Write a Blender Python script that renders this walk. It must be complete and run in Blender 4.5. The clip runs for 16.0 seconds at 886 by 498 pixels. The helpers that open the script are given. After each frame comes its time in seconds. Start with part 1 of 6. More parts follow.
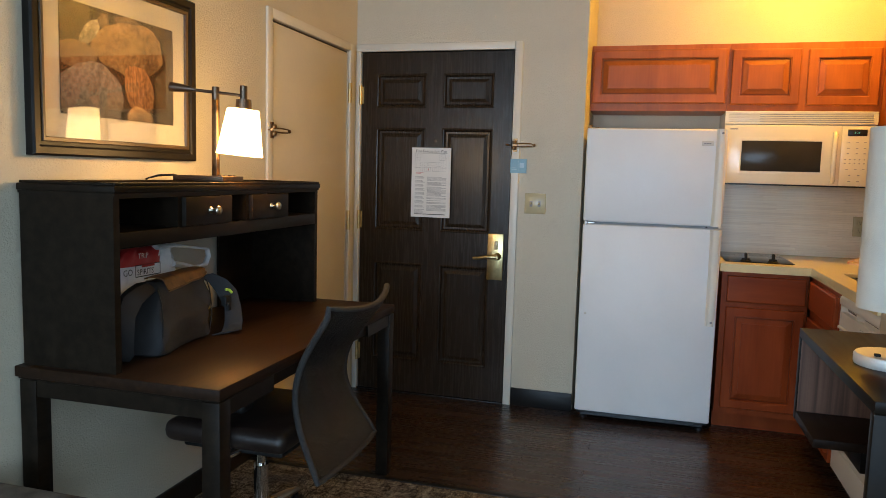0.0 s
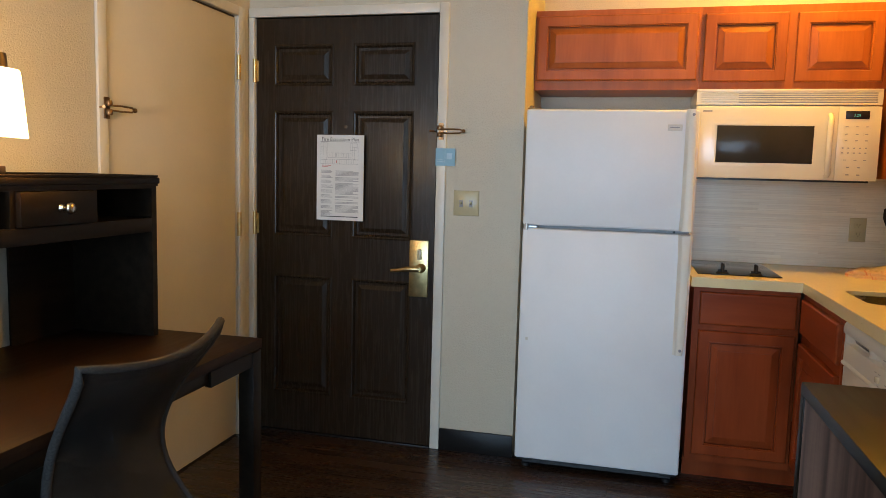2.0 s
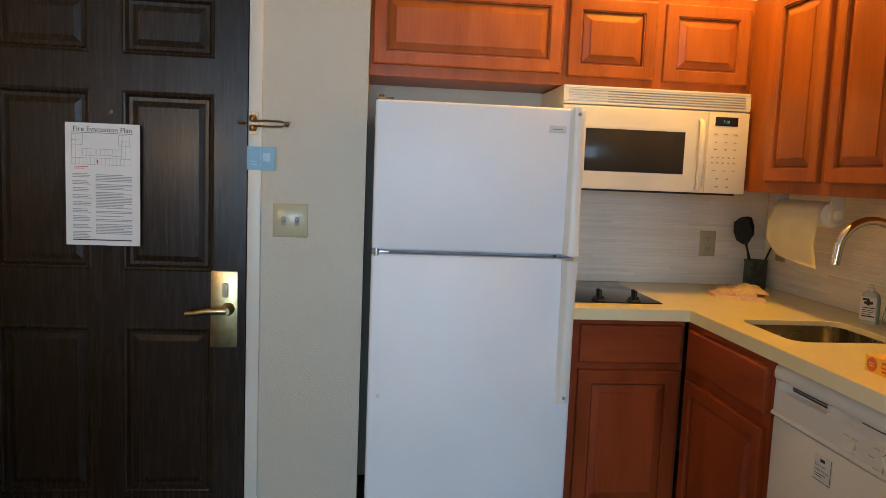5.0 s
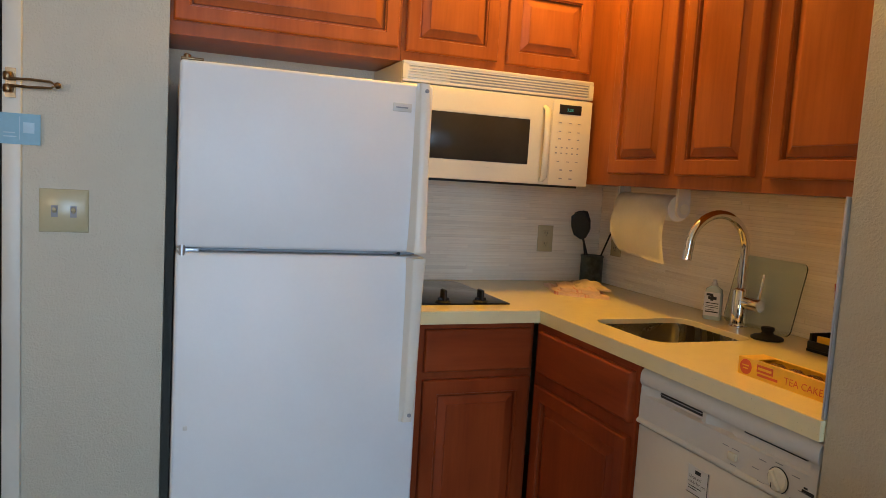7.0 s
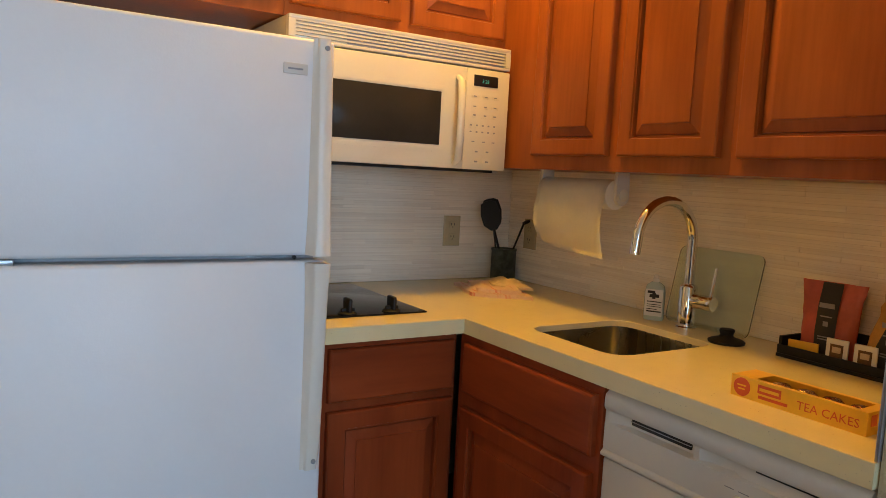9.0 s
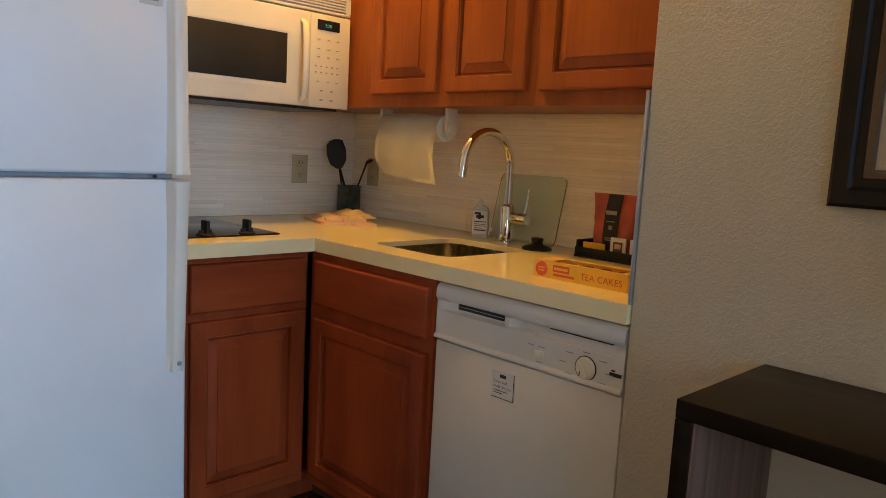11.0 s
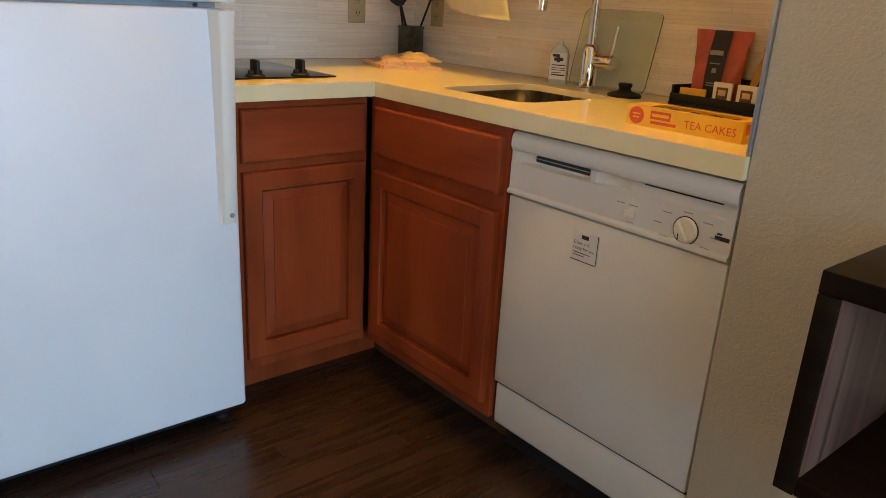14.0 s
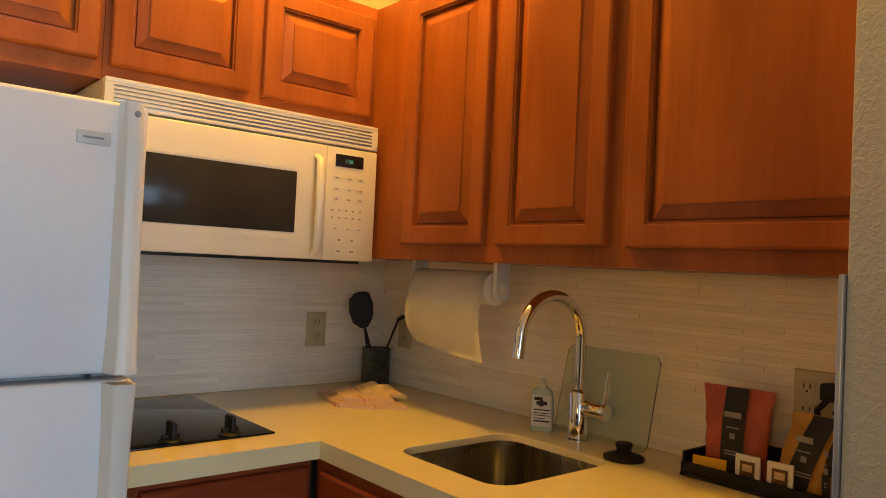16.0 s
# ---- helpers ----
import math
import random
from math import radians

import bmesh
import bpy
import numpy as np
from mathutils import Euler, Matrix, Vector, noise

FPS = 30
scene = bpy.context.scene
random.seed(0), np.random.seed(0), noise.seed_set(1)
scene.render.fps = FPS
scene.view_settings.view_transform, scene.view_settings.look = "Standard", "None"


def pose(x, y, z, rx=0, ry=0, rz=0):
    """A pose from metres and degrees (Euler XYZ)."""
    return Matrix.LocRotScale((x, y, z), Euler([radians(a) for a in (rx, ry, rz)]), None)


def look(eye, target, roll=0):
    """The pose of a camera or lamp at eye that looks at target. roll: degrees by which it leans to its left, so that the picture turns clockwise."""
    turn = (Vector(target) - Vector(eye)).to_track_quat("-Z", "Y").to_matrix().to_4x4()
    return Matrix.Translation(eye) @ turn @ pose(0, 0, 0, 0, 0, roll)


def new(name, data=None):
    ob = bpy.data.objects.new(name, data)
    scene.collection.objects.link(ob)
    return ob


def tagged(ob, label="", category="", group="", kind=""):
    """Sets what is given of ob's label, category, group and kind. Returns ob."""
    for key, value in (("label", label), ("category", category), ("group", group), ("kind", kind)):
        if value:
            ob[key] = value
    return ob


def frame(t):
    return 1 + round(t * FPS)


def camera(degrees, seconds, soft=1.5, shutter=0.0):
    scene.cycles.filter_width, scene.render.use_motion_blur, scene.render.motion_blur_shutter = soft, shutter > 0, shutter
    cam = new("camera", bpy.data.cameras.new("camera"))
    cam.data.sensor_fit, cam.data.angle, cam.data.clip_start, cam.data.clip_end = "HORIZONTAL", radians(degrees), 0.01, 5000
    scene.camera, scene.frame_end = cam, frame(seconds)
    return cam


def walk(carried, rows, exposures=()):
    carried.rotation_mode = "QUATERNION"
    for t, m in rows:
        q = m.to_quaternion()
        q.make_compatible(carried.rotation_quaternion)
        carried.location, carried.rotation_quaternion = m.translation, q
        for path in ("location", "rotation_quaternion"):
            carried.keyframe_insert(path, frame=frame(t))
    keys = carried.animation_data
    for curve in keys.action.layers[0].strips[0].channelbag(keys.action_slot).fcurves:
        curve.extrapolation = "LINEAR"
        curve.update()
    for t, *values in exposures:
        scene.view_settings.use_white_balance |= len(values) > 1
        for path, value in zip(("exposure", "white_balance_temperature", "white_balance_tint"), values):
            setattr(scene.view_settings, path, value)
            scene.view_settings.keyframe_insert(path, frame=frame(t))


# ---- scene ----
cam = camera(62.7, 16.0, soft=0.55)
PATH = [
    (0, (0.672, 2.84, 1.345), (0.138, 4.756, 1.139), 1.6),
    (0.5, (0.708, 3.111, 1.346), (0.184, 5.03, 1.138), 1.5),
    (1, (0.725, 3.294, 1.33), (0.216, 5.217, 1.124), 1.5),
    (1.5, (0.742, 3.484, 1.335), (0.25, 5.411, 1.129), 1.5),
    (2, (0.765, 3.676, 1.325), (0.289, 5.608, 1.118), 1.5),
    (2.5, (0.729, 3.898, 1.322), (0.257, 5.83, 1.112), 1.6),
    (3, (0.603, 4.125, 1.317), (0.133, 6.059, 1.113), 1.6),
    (3.5, (0.517, 4.298, 1.323), (0.07, 6.237, 1.121), 1.6),
    (4, (0.462, 4.42, 1.336), (0.142, 6.384, 1.132), 1.7),
    (4.5, (0.412, 4.448, 1.354), (0.336, 6.437, 1.153), 1.9),
    (5, (0.327, 4.409, 1.373), (0.533, 6.388, 1.167), 2.3),
    (5.2, (0.302, 4.394, 1.37), (0.613, 6.359, 1.167), 2.5),
    (7.3, (0.312, 4.877, 1.334), (1.063, 6.72, 1.138), 3.2),
    (7.5, (0.32, 4.944, 1.337), (1.097, 6.776, 1.137), 3.0),
    (8, (0.345, 5.143, 1.332), (1.213, 6.934, 1.135), 3.1),
    (8.2, (0.367, 5.221, 1.328), (1.273, 6.993, 1.133), 3.2),
    (10.3, (0.312, 5.24, 1.267), (1.605, 6.746, 1.024), 3.0),
    (10.5, (0.274, 5.176, 1.251), (1.601, 6.652, 1.003), 3.2),
    (11, (0.201, 5.004, 1.206), (1.586, 6.422, 0.941), 3.1),
    (11.5, (0.141, 4.969, 1.114), (1.562, 6.347, 0.826), 3.4),
    (12, (0.106, 5.001, 0.965), (1.527, 6.336, 0.521), 5.0),
    (12.5, (0.112, 5.017, 0.929), (1.451, 6.345, 0.262), 5.7),
    (13, (0.17, 5.066, 0.993), (1.407, 6.421, 0.197), 4.7),
    (13.5, (0.262, 5.139, 1.103), (1.468, 6.539, 0.337), 3.5),
    (14, (0.306, 5.167, 1.142), (1.531, 6.61, 0.496), 3.2),
    (14.5, (0.313, 5.142, 1.169), (1.558, 6.617, 0.642), 2.9),
    (15, (0.331, 5.189, 1.297), (1.604, 6.696, 0.97), 2.6),
    (15.5, (0.409, 5.287, 1.335), (1.707, 6.805, 1.242), 2.8),
    (16, (0.598, 5.437, 1.335), (1.89, 6.963, 1.383), 2.7),
]
walk(cam, [(t, look(eye, target, roll)) for t, eye, target, roll in PATH],
     [(0, 0.07, 6700, 10), (2, 0.15, 6550, 10), (3, 0.12, 6450, 10), (5, 0.05, 6250, 10), (8, 0.02, 6150, 10), (10.3, 0.02, 5950, 10), (11, 0.02, 5850, 10), (11.6, 0.1, 5650, 10), (12.2, 0.45, 5500, 10),
      (13, 0.80, 5700, 10), (13.6, 0.80, 5950, 10), (14.2, 0.35, 6200, 10), (15, 0.20, 6700, 10), (15.5, 0.12, 6750, 10), (16, -0.12, 6500, 10)])

# ---- world, daylight and lamps ----
world = bpy.data.worlds.new("daylight")
scene.world = world
world.use_nodes = True
wn = world.node_tree.nodes
sky = wn.new("ShaderNodeTexSky")
sky.sky_type, sky.sun_disc = "NISHITA", False
sky.sun_elevation, sky.sun_rotation = radians(40), radians(60)
wn["Background"].inputs["Strength"].default_value = 0.1
world.node_tree.links.new(sky.outputs[0], wn["Background"].inputs["Color"])


def lamp_light(name, kind, m, power, colour, size=0.1, size_y=None):
    data = bpy.data.lights.new(name, kind)
    data.energy, data.color = power, colour
    if kind == "AREA":
        data.size = size
        if size_y:
            data.shape, data.size_y = "RECTANGLE", size_y
    else:
        data.shadow_soft_size = size
    ob = new(name, data)
    ob.matrix_world = m
    return ob


lamp_light("window_daylight", "AREA", look((0.25, -1.74, 1.37), (0.25, 2, 1.32)), 195, (0.47, 0.71, 1.0), 2.2, 1.8)
# Added fill from the west, brightens the east wall; no known window there.
lamp_light("west_fill", "AREA", look((-1.10, 2.2, 1.65), (2.0, 3.4, 1.2)), 16, (0.50, 0.73, 1.0), 1.7, 1.2)
# Added fill from the east for the desk side; its source is invented.
lamp_light("east_fill", "AREA", look((1.56, 2.0, 1.5), (-1.0, 3.6, 1.0)), 22, (0.50, 0.73, 1.0), 1.7, 1.2)
lamp_light("kitchen_lamp_light", "POINT", pose(1.52, 6.90, 2.60), 58, (1.0, 0.52, 0.035), 0.14)
lamp_light("desk_lamp_light", "POINT", pose(-0.700, 5.125, 1.46), 7.5, (1.0, 0.58, 0.21), 0.035)

# ---- materials ----
_uses = {}


def material(name, colour, rough=0.5, metal=0.0, vary=0.12, scale=(8, 8, 8), fine=90.0, bump=0.0, bump_scale=150.0,
             second=None, mix=(0.35, 0.65), rough_vary=0.08, coat=0.0, spec=0.5, per_piece=0.0, dist=0.002, detail=6.0, grain=None):
    """A Principled surface with variation at two scales, fine relief and uneven gloss."""
    m = bpy.data.materials.new(name)
    m.use_nodes = True
    t, n, l = m.node_tree, m.node_tree.nodes, m.node_tree.links
    b = n["Principled BSDF"]
    b.inputs["Metallic"].default_value = metal
    b.inputs["Specular IOR Level"].default_value = spec
    b.inputs["Coat Weight"].default_value = coat
    b.inputs["Coat Roughness"].default_value = 0.15
    tc = n.new("ShaderNodeTexCoord")
    mp = n.new("ShaderNodeMapping")
    mp.inputs["Scale"].default_value = scale
    l.new(tc.outputs["Object"], mp.inputs["Vector"])
    src = mp.outputs["Vector"]
    if per_piece:
        info = n.new("ShaderNodeObjectInfo")
        off = n.new("ShaderNodeVectorMath")
        off.operation = "MULTIPLY_ADD"
        l.new(info.outputs["Random"], off.inputs[0])
        off.inputs[1].default_value = (37, 53, 71)
        l.new(src, off.inputs[2])
        src = off.outputs[0]
    big = n.new("ShaderNodeTexNoise")
    big.inputs["Scale"].default_value = 1.0
    big.inputs["Detail"].default_value = detail
    big.inputs["Distortion"].default_value = 0.3
    l.new(src, big.inputs["Vector"])
    small = n.new("ShaderNodeTexNoise")
    small.inputs["Scale"].default_value = fine
    small.inputs["Detail"].default_value = 3.0
    if grain:
        gm = n.new("ShaderNodeMapping")
        gm.inputs["Scale"].default_value = grain
        l.new(tc.outputs["Object"], gm.inputs["Vector"])
        l.new(gm.outputs["Vector"], small.inputs["Vector"])
        small.inputs["Detail"].default_value = 5.0
    else:
        l.new(tc.outputs["Object"], small.inputs["Vector"])
    ramp = n.new("ShaderNodeValToRGB")
    c2 = second or tuple(c * (1 - 2.2 * vary) for c in colour)
    c1 = colour if second else tuple(min(1, c * (1 + vary)) for c in colour)
    ramp.color_ramp.elements[0].position, ramp.color_ramp.elements[1].position = mix
    ramp.color_ramp.elements[0].color, ramp.color_ramp.elements[1].color = (*c2, 1), (*c1, 1)
    l.new(big.outputs["Fac"], ramp.inputs["Fac"])
    hsv = n.new("ShaderNodeHueSaturation")
    val = n.new("ShaderNodeMapRange")
    val.inputs["To Min"].default_value, val.inputs["To Max"].default_value = 1 - vary, 1 + vary
    l.new(small.outputs["Fac"], val.inputs["Value"])
    if per_piece:
        pv = n.new("ShaderNodeMapRange")
        pv.inputs["To Min"].default_value, pv.inputs["To Max"].default_value = 1 - per_piece, 1 + per_piece
        l.new(info.outputs["Random"], pv.inputs["Value"])
        mu = n.new("ShaderNodeMath")
        mu.operation = "MULTIPLY"
        l.new(pv.outputs[0], mu.inputs[0])
        l.new(val.outputs[0], mu.inputs[1])
        l.new(mu.outputs[0], hsv.inputs["Value"])
    else:
        l.new(val.outputs[0], hsv.inputs["Value"])
    l.new(ramp.outputs["Color"], hsv.inputs["Color"])
    l.new(hsv.outputs["Color"], b.inputs["Base Color"])
    rr = n.new("ShaderNodeMapRange")
    rr.inputs["To Min"].default_value, rr.inputs["To Max"].default_value = max(0.02, rough - rough_vary), min(1, rough + rough_vary)
    l.new(big.outputs["Fac"], rr.inputs["Value"])
    l.new(rr.outputs[0], b.inputs["Roughness"])
    if bump:
        bn = n.new("ShaderNodeTexNoise")
        bn.inputs["Scale"].default_value = bump_scale
        bn.inputs["Detail"].default_value = 3.0
        l.new(tc.outputs["Object"] if bump_scale > 1 else src, bn.inputs["Vector"])
        if bump_scale <= 1:
            bn.inputs["Scale"].default_value = 1.0
        bu = n.new("ShaderNodeBump")
        bu.inputs["Strength"].default_value, bu.inputs["Distance"].default_value = bump, dist
        l.new(bn.outputs["Fac"], bu.inputs["Height"])
        l.new(bu.outputs["Normal"], b.inputs["Normal"])
    return m


def glow(name, colour, strength):
    m = bpy.data.materials.new(name)
    m.use_nodes = True
    b = m.node_tree.nodes["Principled BSDF"]
    b.inputs["Base Color"].default_value = (*colour, 1)
    b.inputs["Emission Color"].default_value = (*colour, 1)
    b.inputs["Emission Strength"].default_value = strength
    return m


def glass(name, colour=(1, 1, 1), rough=0.02):
    m = bpy.data.materials.new(name)
    m.use_nodes = True
    b = m.node_tree.nodes["Principled BSDF"]
    b.inputs["Base Color"].default_value = (*colour, 1)
    b.inputs["Transmission Weight"].default_value = 1.0
    b.inputs["Roughness"].default_value = rough
    b.inputs["IOR"].default_value = 1.45
    return m


def node_noise(n, l, vec, scale, detail=3.0, distortion=0.0):
    nz = n.new("ShaderNodeTexNoise")
    nz.inputs["Scale"].default_value, nz.inputs["Detail"].default_value, nz.inputs["Distortion"].default_value = scale, detail, distortion
    l.new(vec, nz.inputs["Vector"])
    return nz.outputs["Fac"]


def node_range(n, l, value, a, b, lo, hi):
    mr = n.new("ShaderNodeMapRange")
    for key, v in (("From Min", a), ("From Max", b), ("To Min", lo), ("To Max", hi)):
        mr.inputs[key].default_value = v
    l.new(value, mr.inputs["Value"])
    return mr.outputs[0]


def node_math(n, l, op, a, b):
    mt = n.new("ShaderNodeMath")
    mt.operation = op
    for k, v in enumerate((a, b)):
        if isinstance(v, float):
            mt.inputs[k].default_value = v
        else:
            l.new(v, mt.inputs[k])
    return mt.outputs[0]


def textured_wall(name, colour):
    """Rolled paint over a knocked-down spray texture: flat islands, fine grain, faint dirt."""
    m = material(name, colour, 0.44, vary=0.03, scale=(1.3, 1.3, 1.3), fine=30, rough_vary=0.05)
    n, l = m.node_tree.nodes, m.node_tree.links
    tc = n.new("ShaderNodeTexCoord").outputs["Object"]
    islands = node_range(n, l, node_noise(n, l, tc, 125, 3.0, 0.6), 0.44, 0.60, 0.0, 1.0)
    peel = node_noise(n, l, tc, 260, 2.0)
    height = node_math(n, l, "ADD", node_math(n, l, "MULTIPLY", islands, 0.52), node_math(n, l, "MULTIPLY", peel, 0.55))
    bu = n.new("ShaderNodeBump")
    bu.inputs["Strength"].default_value, bu.inputs["Distance"].default_value = 0.55, 0.0024
    l.new(height, bu.inputs["Height"])
    l.new(bu.outputs["Normal"], n["Principled BSDF"].inputs["Normal"])
    return m


def tufted_carpet(name):
    """Loop pile: each tuft a colour of its own, sorted into dark and pale streaky blocks."""
    m = bpy.data.materials.new(name)
    m.use_nodes = True
    n, l = m.node_tree.nodes, m.node_tree.links
    b = n["Principled BSDF"]
    tc = n.new("ShaderNodeTexCoord").outputs["Object"]
    vo = n.new("ShaderNodeTexVoronoi")
    vo.inputs["Scale"].default_value = 255
    l.new(tc, vo.inputs["Vector"])
    one = n.new("ShaderNodeSeparateColor")
    l.new(vo.outputs["Color"], one.inputs[0])
    lines = []
    for stretch in ((9, 60, 1), (60, 9, 1)):
        mp = n.new("ShaderNodeMapping")
        mp.inputs["Scale"].default_value = stretch
        mp.inputs["Rotation"].default_value = (0, 0, 0.35)
        l.new(tc, mp.inputs["Vector"])
        lines.append(node_noise(n, l, mp.outputs[0], 1.0, 2.0))
    blocks = node_math(n, l, "ADD", node_math(n, l, "MINIMUM", lines[0], lines[1]), node_math(n, l, "MULTIPLY", node_noise(n, l, tc, 22, 2.0), 0.5))
    mixed = node_math(n, l, "ADD", node_range(n, l, blocks, 0.50, 0.90, 0.0, 0.50), node_math(n, l, "MULTIPLY", one.outputs[0], 0.58))
    ramp = n.new("ShaderNodeValToRGB")
    el = ramp.color_ramp.elements
    el[0].position, el[0].color = 0.18, (0.016, 0.011, 0.008, 1)
    el[1].position, el[1].color = 0.95, (0.34, 0.30, 0.235, 1)
    for pos, c in ((0.42, (0.055, 0.040, 0.030, 1)), (0.62, (0.15, 0.125, 0.095, 1))):
        el.new(pos).color = c
    l.new(mixed, ramp.inputs["Fac"])
    l.new(ramp.outputs["Color"], b.inputs["Base Color"])
    b.inputs["Roughness"].default_value, b.inputs["Specular IOR Level"].default_value = 0.95, 0.1
    bu = n.new("ShaderNodeBump")
    bu.invert = True
    bu.inputs["Strength"].default_value, bu.inputs["Distance"].default_value = 0.9, 0.004
    l.new(vo.outputs["Distance"], bu.inputs["Height"])
    l.new(bu.outputs["Normal"], b.inputs["Normal"])
    return m


M_WALL = textured_wall("beige_textured_paint", (0.56, 0.51, 0.40))
M_CEIL = material("white_ceiling_paint", (0.72, 0.68, 0.6), 0.8, vary=0.03, bump=0.4, bump_scale=90)
M_TRIM = material("white_semigloss_paint", (0.66, 0.63, 0.55), 0.38, vary=0.03, scale=(3, 3, 3), bump=0.05, bump_scale=60)
M_FLATDOOR = material("ivory_door_paint", (0.60, 0.54, 0.42), 0.45, vary=0.03, scale=(2, 2, 2), bump=0.05, bump_scale=40)
M_BASE = material("black_vinyl_base", (0.008, 0.0075, 0.0075), 0.42, vary=0.15, bump=0.05, spec=0.3)
M_PLANK = material("dark_walnut_plank", (0.043, 0.0235, 0.0150), 0.28, vary=0.16, scale=(2.2, 55, 10), fine=150, second=(0.021, 0.0112, 0.0072), mix=(0.30, 0.70),
                   bump=0.10, bump_scale=0.5, per_piece=0.14, rough_vary=0.1, spec=0.5, dist=0.001)
M_JOINT = material("floor_joint_shadow_line", (0.012, 0.009, 0.008), 0.7)
M_CARPET = tufted_carpet("brown_fleck_carpet")
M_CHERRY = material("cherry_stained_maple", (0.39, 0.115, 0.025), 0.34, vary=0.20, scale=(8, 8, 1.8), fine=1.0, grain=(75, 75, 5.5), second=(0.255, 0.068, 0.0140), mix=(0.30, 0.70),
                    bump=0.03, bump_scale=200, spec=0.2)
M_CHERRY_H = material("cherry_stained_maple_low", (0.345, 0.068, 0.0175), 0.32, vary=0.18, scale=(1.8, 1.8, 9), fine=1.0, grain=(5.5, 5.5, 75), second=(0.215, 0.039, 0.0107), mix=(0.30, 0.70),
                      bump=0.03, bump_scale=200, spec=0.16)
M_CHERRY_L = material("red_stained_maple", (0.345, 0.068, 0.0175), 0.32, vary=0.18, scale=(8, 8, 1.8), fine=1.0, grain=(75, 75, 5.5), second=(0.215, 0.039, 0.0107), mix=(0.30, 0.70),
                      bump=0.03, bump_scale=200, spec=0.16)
M_CABIN = material("cabinet_underside", (0.10, 0.045, 0.02), 0.6)
M_DARKDOOR = material("dark_brown_grained_door", (0.0275, 0.0172, 0.0098), 0.27, vary=0.1, scale=(120, 120, 5.0), fine=140, second=(0.0215, 0.0134, 0.0077),
                      bump=0.24, bump_scale=0.5, dist=0.0014, rough_vary=0.06, spec=0.27)
M_ESPRESSO = material("espresso_wood", (0.0155, 0.0104, 0.0066), 0.38, vary=0.2, scale=(30, 3, 30), fine=140, second=(0.0085, 0.0058, 0.0038), bump=0.05, bump_scale=220, spec=0.10)
M_DESKTOP = material("espresso_wood_top", (0.024, 0.0120, 0.0066), 0.45, vary=0.12, scale=(60, 4, 60), fine=140, second=(0.0145, 0.0075, 0.0044), bump=0.04, bump_scale=220, spec=0.08)
M_ZEBRA = material("striped_walnut_laminate", (0.215, 0.108, 0.070), 0.4, vary=0.1, scale=(60, 60, 1.2), fine=100, second=(0.085, 0.041, 0.028), bump=0.03)
M_FRIDGE = material("white_pebbled_enamel", (0.80, 0.81, 0.82), 0.42, vary=0.015, scale=(3, 3, 3), bump=0.22, bump_scale=260, dist=0.001)
M_WHITE = material("white_appliance_plastic", (0.67, 0.645, 0.59), 0.42, vary=0.02, scale=(4, 4, 4))
M_CREAM = material("cream_appliance_plastic", (0.80, 0.75, 0.60), 0.24, vary=0.02, scale=(4, 4, 4), coat=0.25)
M_HANDLE = material("ivory_handle_plastic", (0.80, 0.75, 0.65), 0.38, vary=0.02, scale=(4, 4, 4))
M_GREYGAP = material("grey_rubber_gasket", (0.40, 0.41, 0.42), 0.5)
M_DARKGAP = material("black_plastic", (0.012, 0.012, 0.013), 0.35)
M_COUNTER = material("cream_quartz", (0.80, 0.69, 0.40), 0.20, vary=0.05, scale=(260, 260, 260), fine=20, second=(0.34, 0.26, 0.17), mix=(0.20, 0.27), detail=1.0)
M_STEEL = material("brushed_stainless", (0.42, 0.40, 0.37), 0.27, 1.0, vary=0.02, scale=(3, 30, 3))
M_CHROME = material("polished_chrome", (0.80, 0.80, 0.80), 0.06, 1.0, vary=0.01, rough_vary=0.02)
M_BRASS = material("satin_brass", (0.62, 0.49, 0.24), 0.33, 1.0, vary=0.08, scale=(30, 30, 30))
M_BRONZE = material("aged_bronze", (0.25, 0.15, 0.075), 0.34, 1.0, vary=0.15, scale=(25, 25, 25))
M_LAMPMETAL = material("dark_bronze_metal", (0.12, 0.085, 0.06), 0.35, 0.9, vary=0.12)
M_NICKEL = material("satin_nickel", (0.55, 0.50, 0.42), 0.28, 1.0, vary=0.05)
M_ALU = material("aluminium_trim", (0.55, 0.56, 0.58), 0.35, 0.8, vary=0.05)
M_TILE = material("linen_linear_tile", (0.93, 0.87, 0.74), 0.30, vary=0.04, scale=(2.2, 2.2, 160), fine=60, second=(0.85, 0.77, 0.63), per_piece=0.05, bump=0.05, bump_scale=120)
M_GROUT = material("tile_grout", (0.78, 0.71, 0.58), 0.85, vary=0.06)
M_COOKTOP = material("black_ceramic_glass", (0.010, 0.010, 0.011), 0.10, vary=0.05, spec=0.3)
M_BLACK = material("black_nylon", (0.009, 0.009, 0.009), 0.55, vary=0.1, spec=0.3)
M_MWGLASS = material("smoked_oven_glass", (0.040, 0.036, 0.029), 0.14, vary=0.05, spec=0.12)
M_IVORY = material("ivory_switch_plastic", (0.52, 0.46, 0.29), 0.24, vary=0.03)
M_PAPER = material("white_paper", (0.74, 0.73, 0.70), 0.8, vary=0.02)
M_INK = material("grey_print", (0.30, 0.30, 0.31), 0.8, vary=0.05)
M_INKD = material("black_print", (0.03, 0.03, 0.03), 0.7)
M_REDINK = material("red_print", (0.50, 0.05, 0.04), 0.6)
M_BLUE = material("blue_sticker", (0.22, 0.44, 0.58), 0.5, vary=0.06)
M_PEEL = material("pale_blue_print", (0.42, 0.62, 0.74), 0.5)
